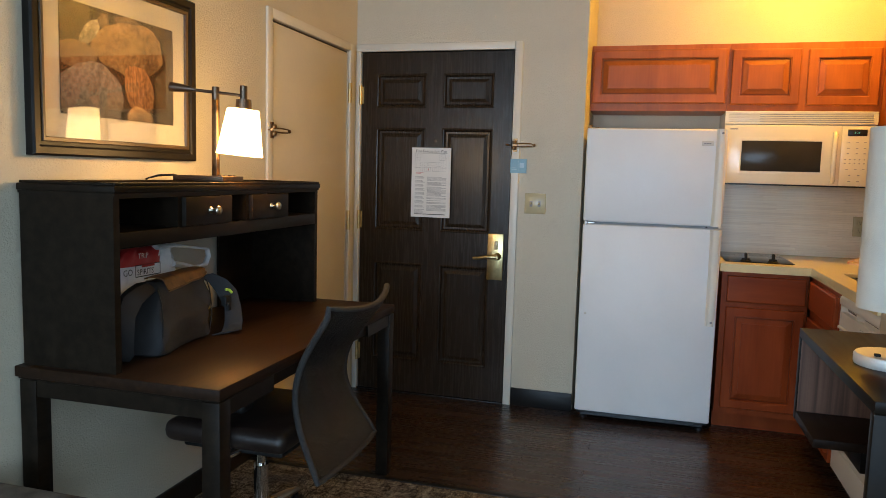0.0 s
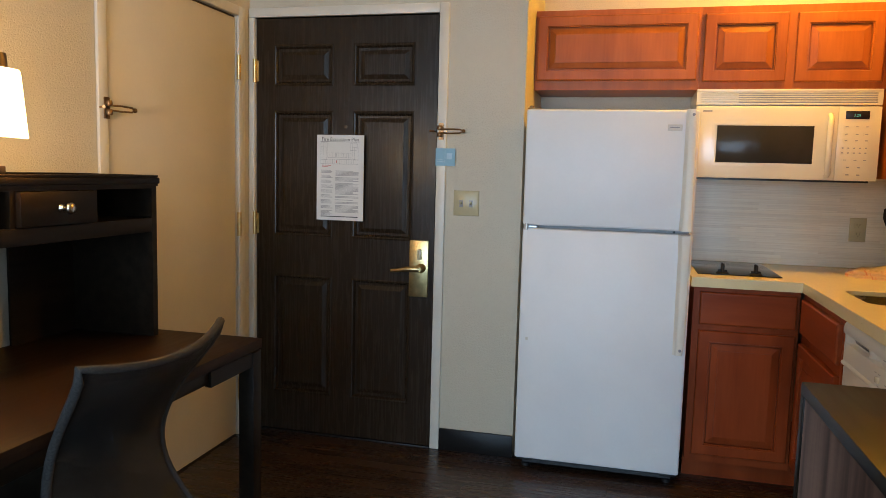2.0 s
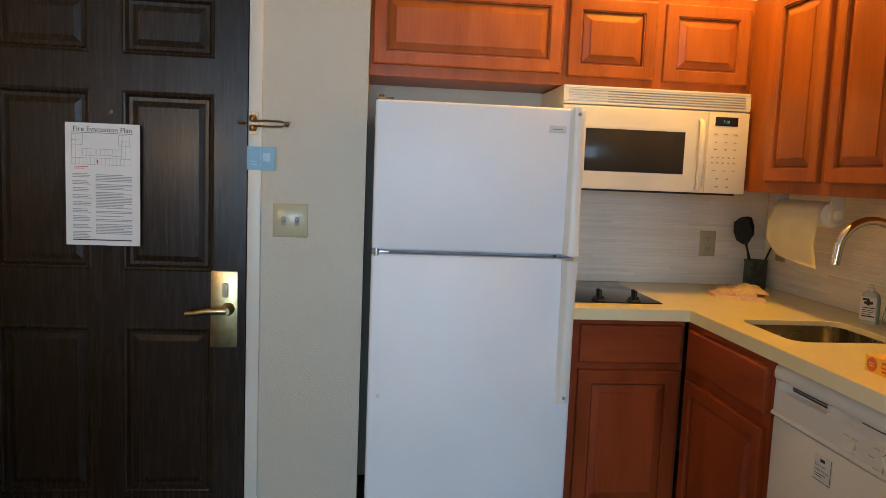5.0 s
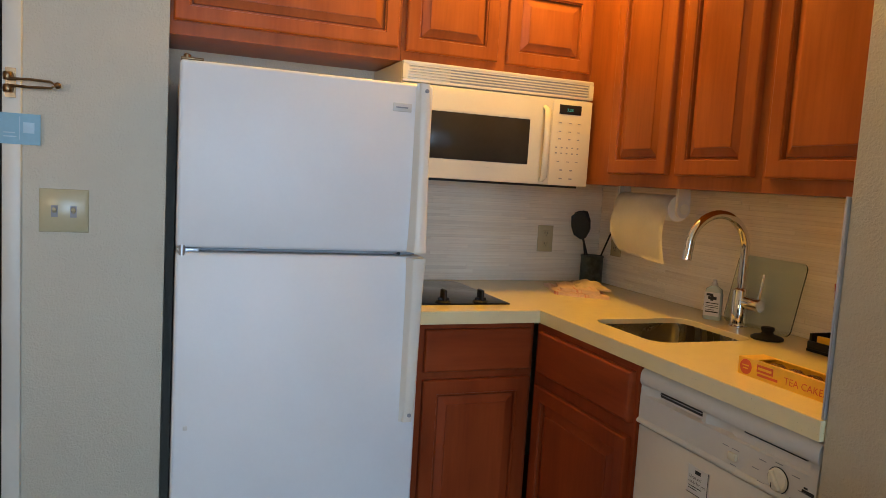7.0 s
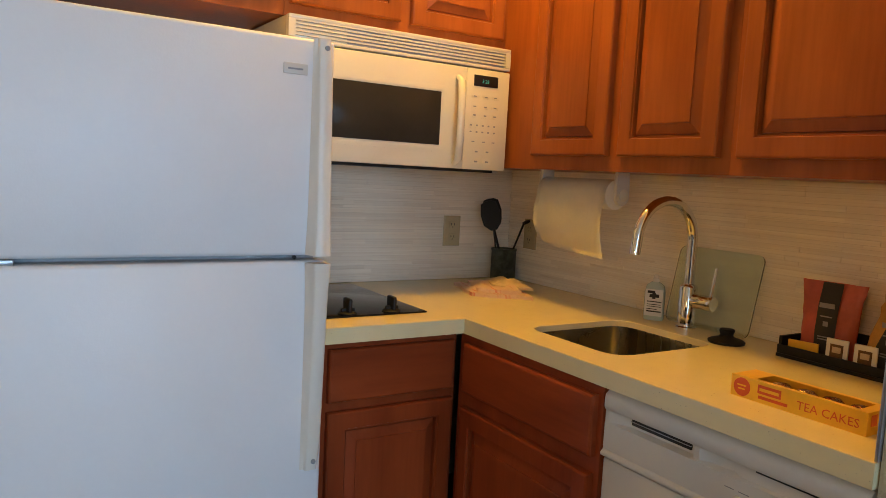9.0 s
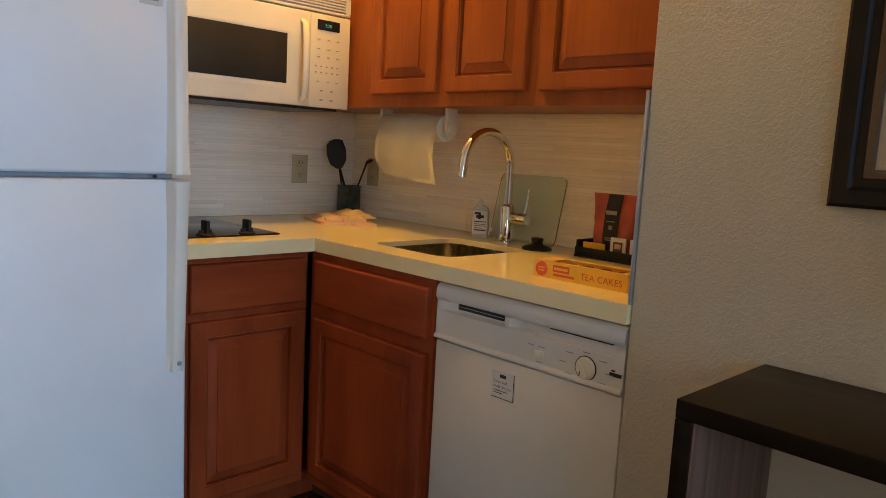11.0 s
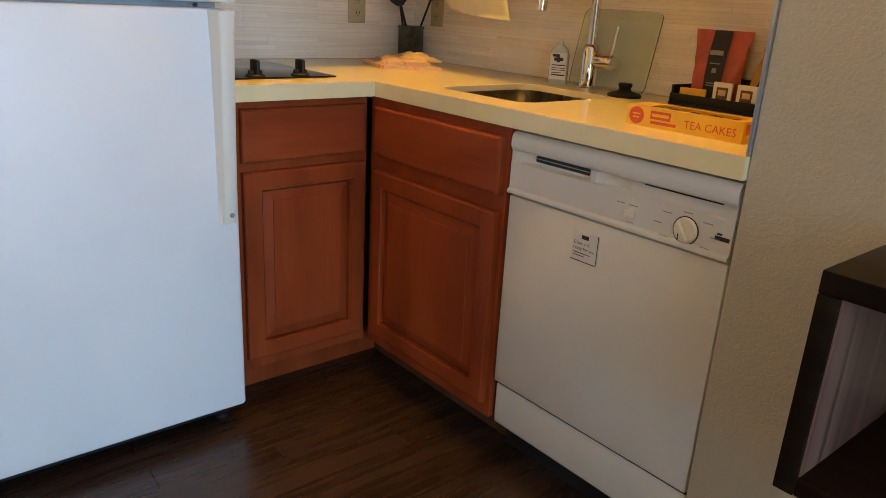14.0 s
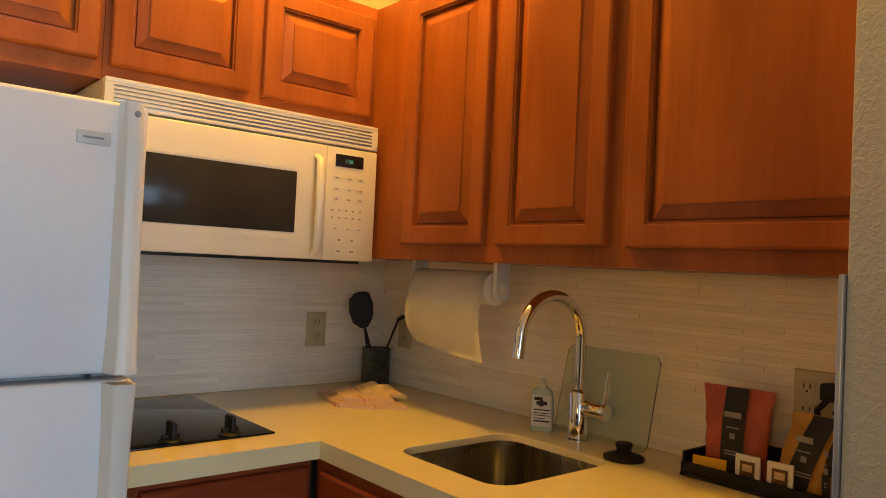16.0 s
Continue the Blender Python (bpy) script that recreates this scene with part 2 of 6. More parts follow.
M_FABRIC = material("charcoal_canvas", (0.0200, 0.0198, 0.0220), 0.85, vary=0.25, scale=(6, 6, 6), fine=500, bump=0.4, bump_scale=600)
M_LEATHER = material("brown_leather", (0.15, 0.068, 0.024), 0.5, vary=0.3, scale=(20, 20, 20), bump=0.3, bump_scale=180)
M_SEAT = material("dark_brown_vinyl", (0.022, 0.013, 0.010), 0.4, vary=0.12, bump=0.2, bump_scale=200)
M_POLY = material("white_polythene", (0.82, 0.83, 0.84), 0.35, vary=0.06, scale=(5, 5, 5))
M_REDPOLY = material("red_polythene", (0.48, 0.03, 0.03), 0.35, vary=0.08)
M_TOWEL = material("quilted_paper", (0.90, 0.86, 0.76), 0.9, vary=0.03, bump=0.4, bump_scale=260)
M_SHADE_OFF = material("white_linen_shade", (0.66, 0.64, 0.58), 0.85, vary=0.04, fine=300, bump=0.25, bump_scale=420)
M_SHADE_ON = glow("lit_white_glass_shade", (1.0, 0.64, 0.28), 9.0)
M_DOME = glow("lit_opal_dome", (1.0, 0.72, 0.36), 2.0)
M_DISPLAY = glow("blue_green_digits", (0.10, 0.60, 0.62), 0.18)
M_FRAME = material("black_bronze_frame", (0.010, 0.007, 0.005), 0.45, vary=0.3, scale=(12, 12, 12), second=(0.005, 0.004, 0.003), spec=0.2)
M_FRAMELIP = material("rubbed_bronze_lip", (0.085, 0.048, 0.02), 0.45, 0.15, vary=0.3, scale=(30, 5, 5), second=(0.05, 0.03, 0.015))
M_MATBOARD = material("cream_mat_board", (0.32, 0.28, 0.21), 0.8, vary=0.02)
M_CLEAR = glass("picture_glass")
M_CLEAR.node_tree.nodes["Principled BSDF"].inputs["IOR"].default_value = 1.45
M_BOARDGLASS = glass("frosted_cutting_glass", (0.80, 0.88, 0.82), 0.25)

# ---- mesh helpers ----
BASE = {}


def thing(name, at, label="", category="", group="", turn=0.0):
    """An Empty at a thing's base. Parts are given in world metres, or in the thing's own metres when it is turned."""
    ob = new(name)
    ob.empty_display_size = 0.05
    ob.matrix_basis = pose(*at, 0, 0, turn)
    BASE[ob] = Vector((0, 0, 0)) if turn else Vector(at)
    return tagged(ob, label, category, group)


def finish(bm, smooth=None):
    bmesh.ops.recalc_face_normals(bm, faces=bm.faces[:])
    if smooth is not None:
        for f in bm.faces:
            f.smooth = True
        for e in bm.edges:
            if len(e.link_faces) == 2 and e.calc_face_angle(0) > radians(smooth):
                e.smooth = False


def part(name, bm, mat, parent=None, label="", smooth=35):
    base = BASE.get(parent, Vector((0, 0, 0)))
    if base.length:
        bmesh.ops.translate(bm, verts=bm.verts[:], vec=-base)
    finish(bm, smooth)
    me = bpy.data.meshes.new(name)
    bm.to_mesh(me)
    bm.free()
    for one in mat if isinstance(mat, (list, tuple)) else [mat]:
        me.materials.append(one)
    ob = new(name, me)
    if parent:
        ob.parent = parent
        BASE[ob] = base
    if label:
        ob["label"] = label
    return ob


def structure(name, bm, mat, label, category, smooth=35):
    return tagged(part(name, bm, mat, None, label, smooth), label, category, "", "structure")


def B():
    return bmesh.new()


def bx(bm, x0, x1, y0, y1, z0, z1, bevel=0.0, seg=2, mi=0):
    g = bmesh.ops.create_cube(bm, size=1.0)
    vs = g["verts"]
    for v in vs:
        v.co = Vector(((x0 + x1) / 2 + v.co.x * (x1 - x0), (y0 + y1) / 2 + v.co.y * (y1 - y0), (z0 + z1) / 2 + v.co.z * (z1 - z0)))
    fs = {f for v in vs for f in v.link_faces}
    for f in fs:
        f.material_index = mi
    if bevel:
        es = list({e for v in vs for e in v.link_edges})
        bmesh.ops.bevel(bm, geom=es, offset=bevel, segments=seg, profile=0.5, affect="EDGES", clamp_overlap=True, material=-1)
    return bm


def box(*a, **k):
    return bx(B(), *a, **k)


def ring_loft(bm, rings, close=False, caps=True, mi=0):
    """Skin rows of points into a tube."""
    rows = [[bm.verts.new(p) for p in r] for r in rings]
    n = len(rows[0])
    for a, b in zip(rows, rows[1:] + ([rows[0]] if close else [])):
        for i in range(n):
            f = bm.faces.new((a[i], a[(i + 1) % n], b[(i + 1) % n], b[i]))
            f.material_index = mi
    if caps and not close:
        bm.faces.new(rows[0][::-1]).material_index = mi
        bm.faces.new(rows[-1]).material_index = mi
    return bm


def axes(d):
    d = Vector(d).normalized()
    u = d.orthogonal().normalized() if abs(d.z) < 0.999 else Vector((1, 0, 0))
    if abs(d.z) < 0.999:
        u = Vector((0, 0, 1)).cross(d).normalized()
    return u, d.cross(u).normalized()


def cyl(bm, p0, p1, r0, r1=None, n=24):
    p0, p1 = Vector(p0), Vector(p1)
    u, v = axes(p1 - p0)
    r1 = r0 if r1 is None else r1
    ang = [2 * math.pi * i / n for i in range(n)]
    return ring_loft(bm, [[p + (u * math.cos(a) + v * math.sin(a)) * r for a in ang] for p, r in ((p0, r0), (p1, r1))])


def lathe(bm, profile, at=(0, 0, 0), axis=(0, 0, 1), n=32, caps=True):
    """profile: rows of (radius, height along the axis)."""
    at, d = Vector(at), Vector(axis).normalized()
    u, v = axes(d)
    ang = [2 * math.pi * i / n for i in range(n)]
    return ring_loft(bm, [[at + d * h + (u * math.cos(a) + v * math.sin(a)) * max(r, 1e-4) for a in ang] for r, h in profile], caps=caps)


def tube(bm, pts, r, n=12, flat=1.0):
    """A round bar along points; r may be a list."""
    pts = [Vector(p) for p in pts]
    rs = r if isinstance(r, (list, tuple)) else [r] * len(pts)
    rings, u = [], None
    for i, p in enumerate(pts):
        d = (pts[min(i + 1, len(pts) - 1)] - pts[max(i - 1, 0)]).normalized()
        if u is None:
            u, v = axes(d)
        else:
            u = (u - d * u.dot(d)).normalized()
            v = d.cross(u)
        rings.append([p + (u * math.cos(2 * math.pi * k / n) + v * flat * math.sin(2 * math.pi * k / n)) * rs[i] for k in range(n)])
    return ring_loft(bm, rings)


def arc(c, r, a0, a1, u, v, n=16):
    c, u, v = Vector(c), Vector(u), Vector(v)
    return [c + (u * math.cos(radians(a0 + (a1 - a0) * i / n)) + v * math.sin(radians(a0 + (a1 - a0) * i / n))) * r for i in range(n + 1)]


def profiled(bm, o, u, v, w, h, loops, cap=True, back=None):
    """Nested rectangles on the plane o, u, v: rows of (inset, height along the normal), skinned. A moulded panel."""
    o, u, v = Vector(o), Vector(u), Vector(v)
    n = u.cross(v)
    rings = []
    for inset, d in loops:
        rings.append([o + u * a + v * b + n * d for a, b in ((inset, inset), (w - inset, inset), (w - inset, h - inset), (inset, h - inset))])
    rows = [[bm.verts.new(p) for p in r] for r in rings]
    for a, b in zip(rows, rows[1:]):
        for i in range(4):
            bm.faces.new((a[i], a[(i + 1) % 4], b[(i + 1) % 4], b[i]))
    if cap:
        bm.faces.new(rows[-1])
        bm.faces.new(rows[0][::-1])
    return bm


def lettering(parent, text, o, u, v, size, mat, name="lettering", depth=0.0, align="LEFT"):
    """Words in the built-in font, lying on the plane o, u, v."""
    c = bpy.data.curves.new(name, "FONT")
    c.body, c.size, c.align_x, c.extrude, c.resolution_u = text, size, align, depth, 2
    tmp = new(name, c)
    me = bpy.data.meshes.new_from_object(tmp)
    bpy.data.objects.remove(tmp)
    u, v = Vector(u).normalized(), Vector(v).normalized()
    n = u.cross(v)
    base = BASE.get(parent, Vector((0, 0, 0)))
    m = Matrix((u, v, n)).transposed().to_4x4()
    m.translation = Vector(o) - base
    me.transform(m)
    me.materials.clear()
    me.materials.append(mat)
    ob = new(name, me)
    ob.parent = parent
    BASE[ob] = base
    return ob


def bars(o, u, v, rows, mat, parent, name="print_lines", lift=0.0006):
    """Unreadable print: rows of (x, y, width, height) on a plane."""
    o, u, v = Vector(o), Vector(u).normalized(), Vector(v).normalized()
    n = u.cross(v) * lift
    if 1 < len(rows) <= 8:
        for row in rows:
            bars(o, u, v, [row], mat, parent, name[:-1] if name.endswith("s") else name, lift)
        return None
    bm = B()
    for x, y, w, h in rows:
        bm.faces.new([bm.verts.new(o + u * a + v * b + n) for a, b in ((x, y), (x + w, y), (x + w, y + h), (x, y + h))])
    return part(name, bm, mat, parent)


X, Y, Z = Vector((1, 0, 0)), Vector((0, 1, 0)), Vector((0, 0, 1))

# ---- the room ----
XL, YN, XA, YB, XR, XP, YP, YS, H = -1.05, 6.98, 0.312, 7.60, 2.16, 1.511, 5.782, -1.80, 2.72
DX0, DX1, DH = -1.013, -0.095, 2.047      # entry door leaf
EX0, EX1, EH = 5.945, 6.85, 2.034         # side door leaf, along the west wall

wall = B()
bx(wall, DX1 + 0.006, XA, YN, YN + 0.12, 0, H)
bx(wall, XL, DX1 + 0.006, YN, YN + 0.12, DH + 0.006, H)
structure("wall_north", wall, M_WALL, "beige textured wall with the entry door in it", "wall")
structure("wall_alcove_side", box(XA - 0.10, XA, YN + 0.12, YB, 0, H), M_WALL, "beige side wall of the fridge alcove", "wall")
structure("wall_kitchen_back", box(XA - 0.1, XR + 0.1, YB, YB + 0.1, 0, H), M_WALL, "beige wall behind the kitchen units", "wall")
structure("wall_kitchen_side", box(XR, XR + 0.1, YP - 0.1, YB, 0, H), M_WALL, "beige wall beside the sink", "wall")
structure("wall_pier", box(XP + 0.1, XR, YP - 0.1, YP, 0, H), M_WALL, "end of the beige wall beside the dishwasher", "wall")
wall = B()
bx(wall, XP, XP + 0.1, 3.0, YP, 0, H, bevel=0.005)
bx(wall, XP, XP + 0.1, YS, 1.1, 0, H)
bx(wall, XP, XP + 0.1, 1.1, 3.0, 0, 0.85)
bx(wall, XP, XP + 0.1, 1.1, 3.0, 2.2, H)
structure("wall_east", wall, M_WALL, "beige orange-peel wall with a wall shelf on it", "wall")
wall = B()
bx(wall, XL - 0.12, XL, YS, 1.3, 0, H)
bx(wall, XL - 0.12, XL, 3.1, EX0 - 0.004, 0, H)
bx(wall, XL - 0.12, XL, 1.3, 3.1, 0, 1.0)
bx(wall, XL - 0.12, XL, 1.3, 3.1, 2.3, H)
bx(wall, XL - 0.12, XL, EX0 - 0.004, EX1 + 0.004, EH + 0.004, H)
bx(wall, XL - 0.12, XL, EX1 + 0.004, YN + 0.12, 0, H)
structure("wall_west", wall, M_WALL, "beige wall with a flush side door and a picture", "wall")
WX0, WX1, WZ0, WZ1 = -0.9, 1.4, 0.42, 2.32
wall = B()
bx(wall, XL, WX0, YS - 0.15, YS, 0, H)
bx(wall, WX1, XP, YS - 0.15, YS, 0, H)
bx(wall, WX0, WX1, YS - 0.15, YS, 0, WZ0)
bx(wall, WX0, WX1, YS - 0.15, YS, WZ1, H)
structure("wall_south", wall, M_WALL, "beige wall with the window in it", "wall")
structure("ceiling", box(XL - 0.12, XR + 0.1, YS - 0.15, YB + 0.1, H, H + 0.1), M_CEIL, "white painted ceiling", "ceiling")

win = tagged(thing("window_1", (0.3, YS, WZ0), "white framed window letting in daylight", "window"), kind="structure")
wf = B()
for a, b, c, d in ((WX0, WX0 + 0.05, WZ0, WZ1), (WX1 - 0.05, WX1, WZ0, WZ1), (WX0 + 0.05, WX1 - 0.05, WZ0, WZ0 + 0.05), (WX0 + 0.05, WX1 - 0.05, WZ1 - 0.05, WZ1), (0.275, 0.325, WZ0 + 0.05, WZ1 - 0.05)):
    bx(wf, a, b, YS - 0.12, YS - 0.07, c, d)
part("window_frame", wf, M_TRIM, win)
for a, b in ((WX0 + 0.05, 0.275), (0.325, WX1 - 0.05)):
    pane = part("pane", box(a, b, YS - 0.098, YS - 0.092, WZ0 + 0.05, WZ1 - 0.05), M_CLEAR, win)
    pane.visible_shadow = False

# Unseen west window, made up to go with the fill lamp in its opening.
win = tagged(thing("added_window_west", (XL, 2.2, 1.0), "white framed unseen window, added to go with the west fill light", "window"), kind="structure")
wf = B()
for a, b, c, d in ((1.3, 1.35, 1.0, 2.3), (3.05, 3.1, 1.0, 2.3), (1.35, 3.05, 1.0, 1.05), (1.35, 3.05, 2.25, 2.3), (2.18, 2.22, 1.05, 2.25)):
    bx(wf, XL - 0.115, XL - 0.075, a, b, c, d)
part("window_frame", wf, M_TRIM, win)
for a, b in ((1.35, 2.18), (2.22, 3.05)):
    pane = part("pane", box(XL - 0.098, XL - 0.092, a, b, 1.05, 2.25), M_CLEAR, win)
    pane.visible_shadow = False

# East window out of view, invented to match the added east lamp.
win = tagged(thing("added_window_east", (XP, 2.05, 0.85), "white framed unseen window, added to go with the east fill light", "window"), kind="structure")
wf = B()
for a, b, c, d in ((1.1, 1.15, 0.85, 2.2), (2.95, 3.0, 0.85, 2.2), (1.15, 2.95, 0.85, 0.9), (1.15, 2.95, 2.15, 2.2), (2.03, 2.07, 0.9, 2.15)):
    bx(wf, XP + 0.06, XP + 0.095, a, b, c, d)
part("window_frame", wf, M_TRIM, win)
for a, b in ((1.15, 2.03), (2.07, 2.95)):
    pane = part("pane", box(XP + 0.075, XP + 0.080, a, b, 0.9, 2.15), M_CLEAR, win)
    pane.visible_shadow = False

# the floors: carpet in the room, planks in entry and kitchen
YC = 5.752
structure("floor", box(XL - 0.1, XR, YC, YB, -0.1, -0.004), M_JOINT, "dark walnut plank floor", "floor")
structure("floor_carpet", box(XL - 0.1, XP + 0.05, YS - 0.1, YC - 0.004, -0.1, 0.004), M_CARPET, "brown and grey flecked carpet", "carpet")
structure("floor_edge_strip", box(XL, XP, YC - 0.018, YC + 0.014, -0.02, 0.007, bevel=0.003), M_BASE, "dark strip where carpet meets planks", "trim")

# skirting
sk = B()
bx(sk, -0.043, XA, YN - 0.012, YN, 0, 0.105, bevel=0.002)
structure("baseboard_1", sk, M_BASE, "black baseboard below the light switches", "baseboard")
sk = B()
bx(sk, XP - 0.012, XP, YS, YP - 0.001, 0.004, 0.09, bevel=0.002)
bx(sk, XP - 0.016, XP, YS, YP - 0.001, 0.09, 0.104, bevel=0.003)
structure("baseboard_2", sk, M_BASE, "black baseboard under the wall shelf", "baseboard")
structure("baseboard_3", box(XL, XL + 0.012, YS, EX0 - 0.07, 0.004, 0.104, bevel=0.002), M_BASE, "black baseboard behind the desk", "baseboard")

# ---- entry door ----
door = tagged(thing("door_1", ((DX0 + DX1) / 2, YN, 0), "dark brown six-panel entry door, closed", "door"), kind="structure")
yf = YN + 0.004
cols = [(-0.921, -0.610), (-0.508, -0.205)]
rows_ = [(0.203, 0.805), (1.000, 1.609), (1.728, 1.925)]
leaf = B()
bx(leaf, DX0, DX1, yf + 0.018, yf + 0.044, 0.008, DH)
for a, b in ((DX0, cols[0][0]), (cols[0][1], cols[1][0]), (cols[1][1], DX1)):
    bx(leaf, a, b, yf, yf + 0.018, 0.008, DH)
for ca, cb in cols:
    for a, b in ((0.008, rows_[0][0]), (rows_[0][1], rows_[1][0]), (rows_[1][1], rows_[2][0]), (rows_[2][1], DH)):
        bx(leaf, ca, cb, yf, yf + 0.018, a, b)
part("leaf", leaf, M_DARKDOOR, door)
for ca, cb in cols:
    for a, b in rows_:
        p = profiled(B(), (ca, yf + 0.018, a), X, Z, cb - ca, b - a,
                     [(0, -0.001), (0, 0.018), (0.006, 0.021), (0.012, 0.019), (0.020, 0.006), (0.032, 0.005), (0.052, 0.013)])
        part("panel", p, M_DARKDOOR, door, "", 9)
peep = B()
lathe(peep, [(0.009, 0), (0.009, 0.004), (0.005, 0.005)], (-0.545, yf, 1.535), (0, -1, 0), 16)
part("peephole", peep, M_LAMPMETAL, door, "dark bronze peephole")
# lock plate and lever
lp = thing("lock", (-0.160, yf, 0.74))
lp.parent, lp.matrix_basis = door, Matrix.Identity(4)
BASE[lp] = BASE[door]
lp.name = "lock_set"
part("plate", box(-0.212, -0.118, yf - 0.012, yf, 0.735, 1.007, bevel=0.004), M_BRASS, lp, "satin brass lock plate")
lv = B()
lathe(lv, [(0.022, 0), (0.022, 0.02), (0.017, 0.03), (0.014, 0.05), (0.013, 0.055)], (-0.150, yf - 0.012, 0.875), (0, -1, 0), 20)
tube(lv, [(-0.150, yf - 0.060, 0.875), (-0.175, yf - 0.066, 0.876), (-0.21, yf - 0.066, 0.874), (-0.25, yf - 0.063, 0.866), (-0.285, yf - 0.058, 0.862)], [0.013, 0.013, 0.012, 0.010, 0.009], 12)
part("lever", lv, M_BRASS, lp)
tt = B()
bx(tt, -0.170, -0.150, yf - 0.022, yf - 0.012, 0.915, 0.965, bevel=0.004)
part("thumb_turn", tt, M_IVORY, lp)
part("latch_edge", box(DX1 - 0.002, DX1 + 0.012, yf - 0.006, yf + 0.01, 0.83, 0.93, bevel=0.002), M_BLACK, lp)
# hinges
for z in (0.24, 1.055, 1.80):
    hg = B()
    cyl(hg, (DX0 - 0.006, yf - 0.012, z - 0.057), (DX0 - 0.006, yf - 0.012, z + 0.057), 0.0105, n=14)
    bx(hg, DX0 - 0.004, DX0 + 0.012, yf - 0.005, yf - 0.001, z - 0.05, z + 0.05)
    part("hinge", hg, M_BRASS, door, "brass hinge")
fr = B()
cx = DX1 + 0.006
bx(fr, cx, cx + 0.045, YN - 0.014, YN + 0.05, 0, DH + 0.05, bevel=0.004)
bx(fr, XL, cx, YN - 0.014, YN + 0.05, DH + 0.006, DH + 0.05, bevel=0.004)
bx(fr, XL + 0.001, DX0 - 0.005, YN - 0.014, YN + 0.05, 0, DH + 0.006, bevel=0.004)
structure("trim_entry_door", fr, M_TRIM, "white painted steel door frame", "door frame")
structure("threshold_1", box(XL, cx, YN - 0.01, YN + 0.1, -0.004, 0.006, bevel=0.002), M_BASE, "dark threshold under the entry door", "threshold")
structure("wall_behind_entry", box(XL, DX1 + 0.006, YN + 0.08, YN + 0.12, 0, DH + 0.006), M_BLACK, "dark stop behind the entry door", "wall")

# ---- side door on the west wall ----
sd = tagged(thing("door_2", (XL, 6.4, 0), "flush ivory painted connecting door, closed", "door"), kind="structure")
part("leaf", box(XL - 0.050, XL - 0.006, EX0, EX1, 0.008, EH - 0.006, bevel=0.002), M_FLATDOOR, sd)
# Dark strip in place of the shadow line that the head trim casts.
part("head_shade", box(XL - 0.040, XL - 0.010, EX0, EX1, EH - 0.006, EH + 0.003), M_LAMPMETAL, sd, "dark strip standing in for the head trim's shadow above the leaf")
for z in (0.24, 1.055, 1.80):
    hg = B()
    cyl(hg, (XL + 0.012, EX1 + 0.004, z - 0.057), (XL + 0.012, EX1 + 0.004, z + 0.057), 0.0105, n=14)
    bx(hg, XL, XL + 0.0165, EX1 + 0.004, EX1 + 0.012, z - 0.05, z + 0.05)
    part("hinge", hg, M_BRASS, sd, "brass hinge")
kn = B()
lathe(kn, [(0.03, 0), (0.03, 0.006), (0.012, 0.012), (0.012, 0.05)], (XL, EX0 + 0.07, 0.95), (1, 0, 0), 20)
tube(kn, [(XL + 0.05, EX0 + 0.07, 0.95), (XL + 0.055, EX0 + 0.10, 0.95), (XL + 0.055, EX0 + 0.18, 0.95)], 0.010)
part("lever", kn, M_LAMPMETAL, sd, "dark bronze lever handle")
fr = B()
bx(fr, XL, XL + 0.014, EX0 - 0.05, EX0 - 0.004, 0, EH + 0.05, bevel=0.004)
bx(fr, XL, XL + 0.014, EX1 + 0.004, EX1 + 0.06, 0, EH + 0.05, bevel=0.004)
bx(fr, XL, XL + 0.014, EX0 - 0.004, EX1 + 0.004, EH + 0.004, EH + 0.05, bevel=0.004)
structure("trim_side_door", fr, M_TRIM, "white painted frame of the connecting door", "door frame")
structure("wall_behind_side_door", box(XL - 0.12, XL - 0.06, EX0, EX1, 0, EH), M_BLACK, "dark stop behind the connecting door", "wall")


def swing_guard(at, u, n, name, label):
    """A swing-bar door guard: hinge plate, folded U bar with a ball end, keeper."""
    at, u, n = Vector(at), Vector(u), Vector(n)
    g = thing(name, at, label, "door guard")
    bm = B()
    for dz in (-0.035, 0.035):
        lathe(bm, [(0.010, -0.010), (0.012, -0.004), (0.012, 0.004), (0.010, 0.010)], at + Z * dz * 0.45 + n * 0.016, Z, 14)
    p = [at + Z * z + u * a + n * b for z, a, b in ((-0.038, -0.008, 0), (-0.038, 0.016, 0), (0.038, 0.016, 0), (0.038, -0.008, 0))]
    q = [c + n * 0.006 for c in p]
    ring_loft(bm, [p, q])
    part("hinge_plate", bm, M_BRONZE, g)
    bm = B()
    tube(bm, [at + n * 0.022 - Z * 0.008, at + n * 0.030 - Z * 0.010 + u * 0.05, at + n * 0.034 - Z * 0.008 + u * 0.10, at + n * 0.034 + u * 0.112,
              at + n * 0.034 + Z * 0.008 + u * 0.10, at + n * 0.030 + Z * 0.010 + u * 0.05, at + n * 0.022 + Z * 0.008], 0.0036, 10)
    lathe(bm, [(0.004, -0.008), (0.008, -0.004), (0.009, 0.0), (0.008, 0.004), (0.004, 0.008)], at + n * 0.034 + u * 0.116, u, 14)
    part("swing_bar", bm, M_BRONZE, g)
    bm = B()
    tube(bm, [at - u * 0.03 + n * 0.002, at - u * 0.03 + n * 0.022, at - u * 0.045 + n * 0.03], [0.004, 0.004, 0.006], 10)
    part("keeper", bm, M_BRONZE, g)
    return g


swing_guard((-0.072, YN - 0.014, 1.517), X, -Y, "door_guard", "brass swing-bar guard on the entry door frame")
swing_guard((XL + 0.014, EX0 - 0.02, 1.525), Y, X, "door_guard", "bronze swing-bar guard on the connecting door frame")

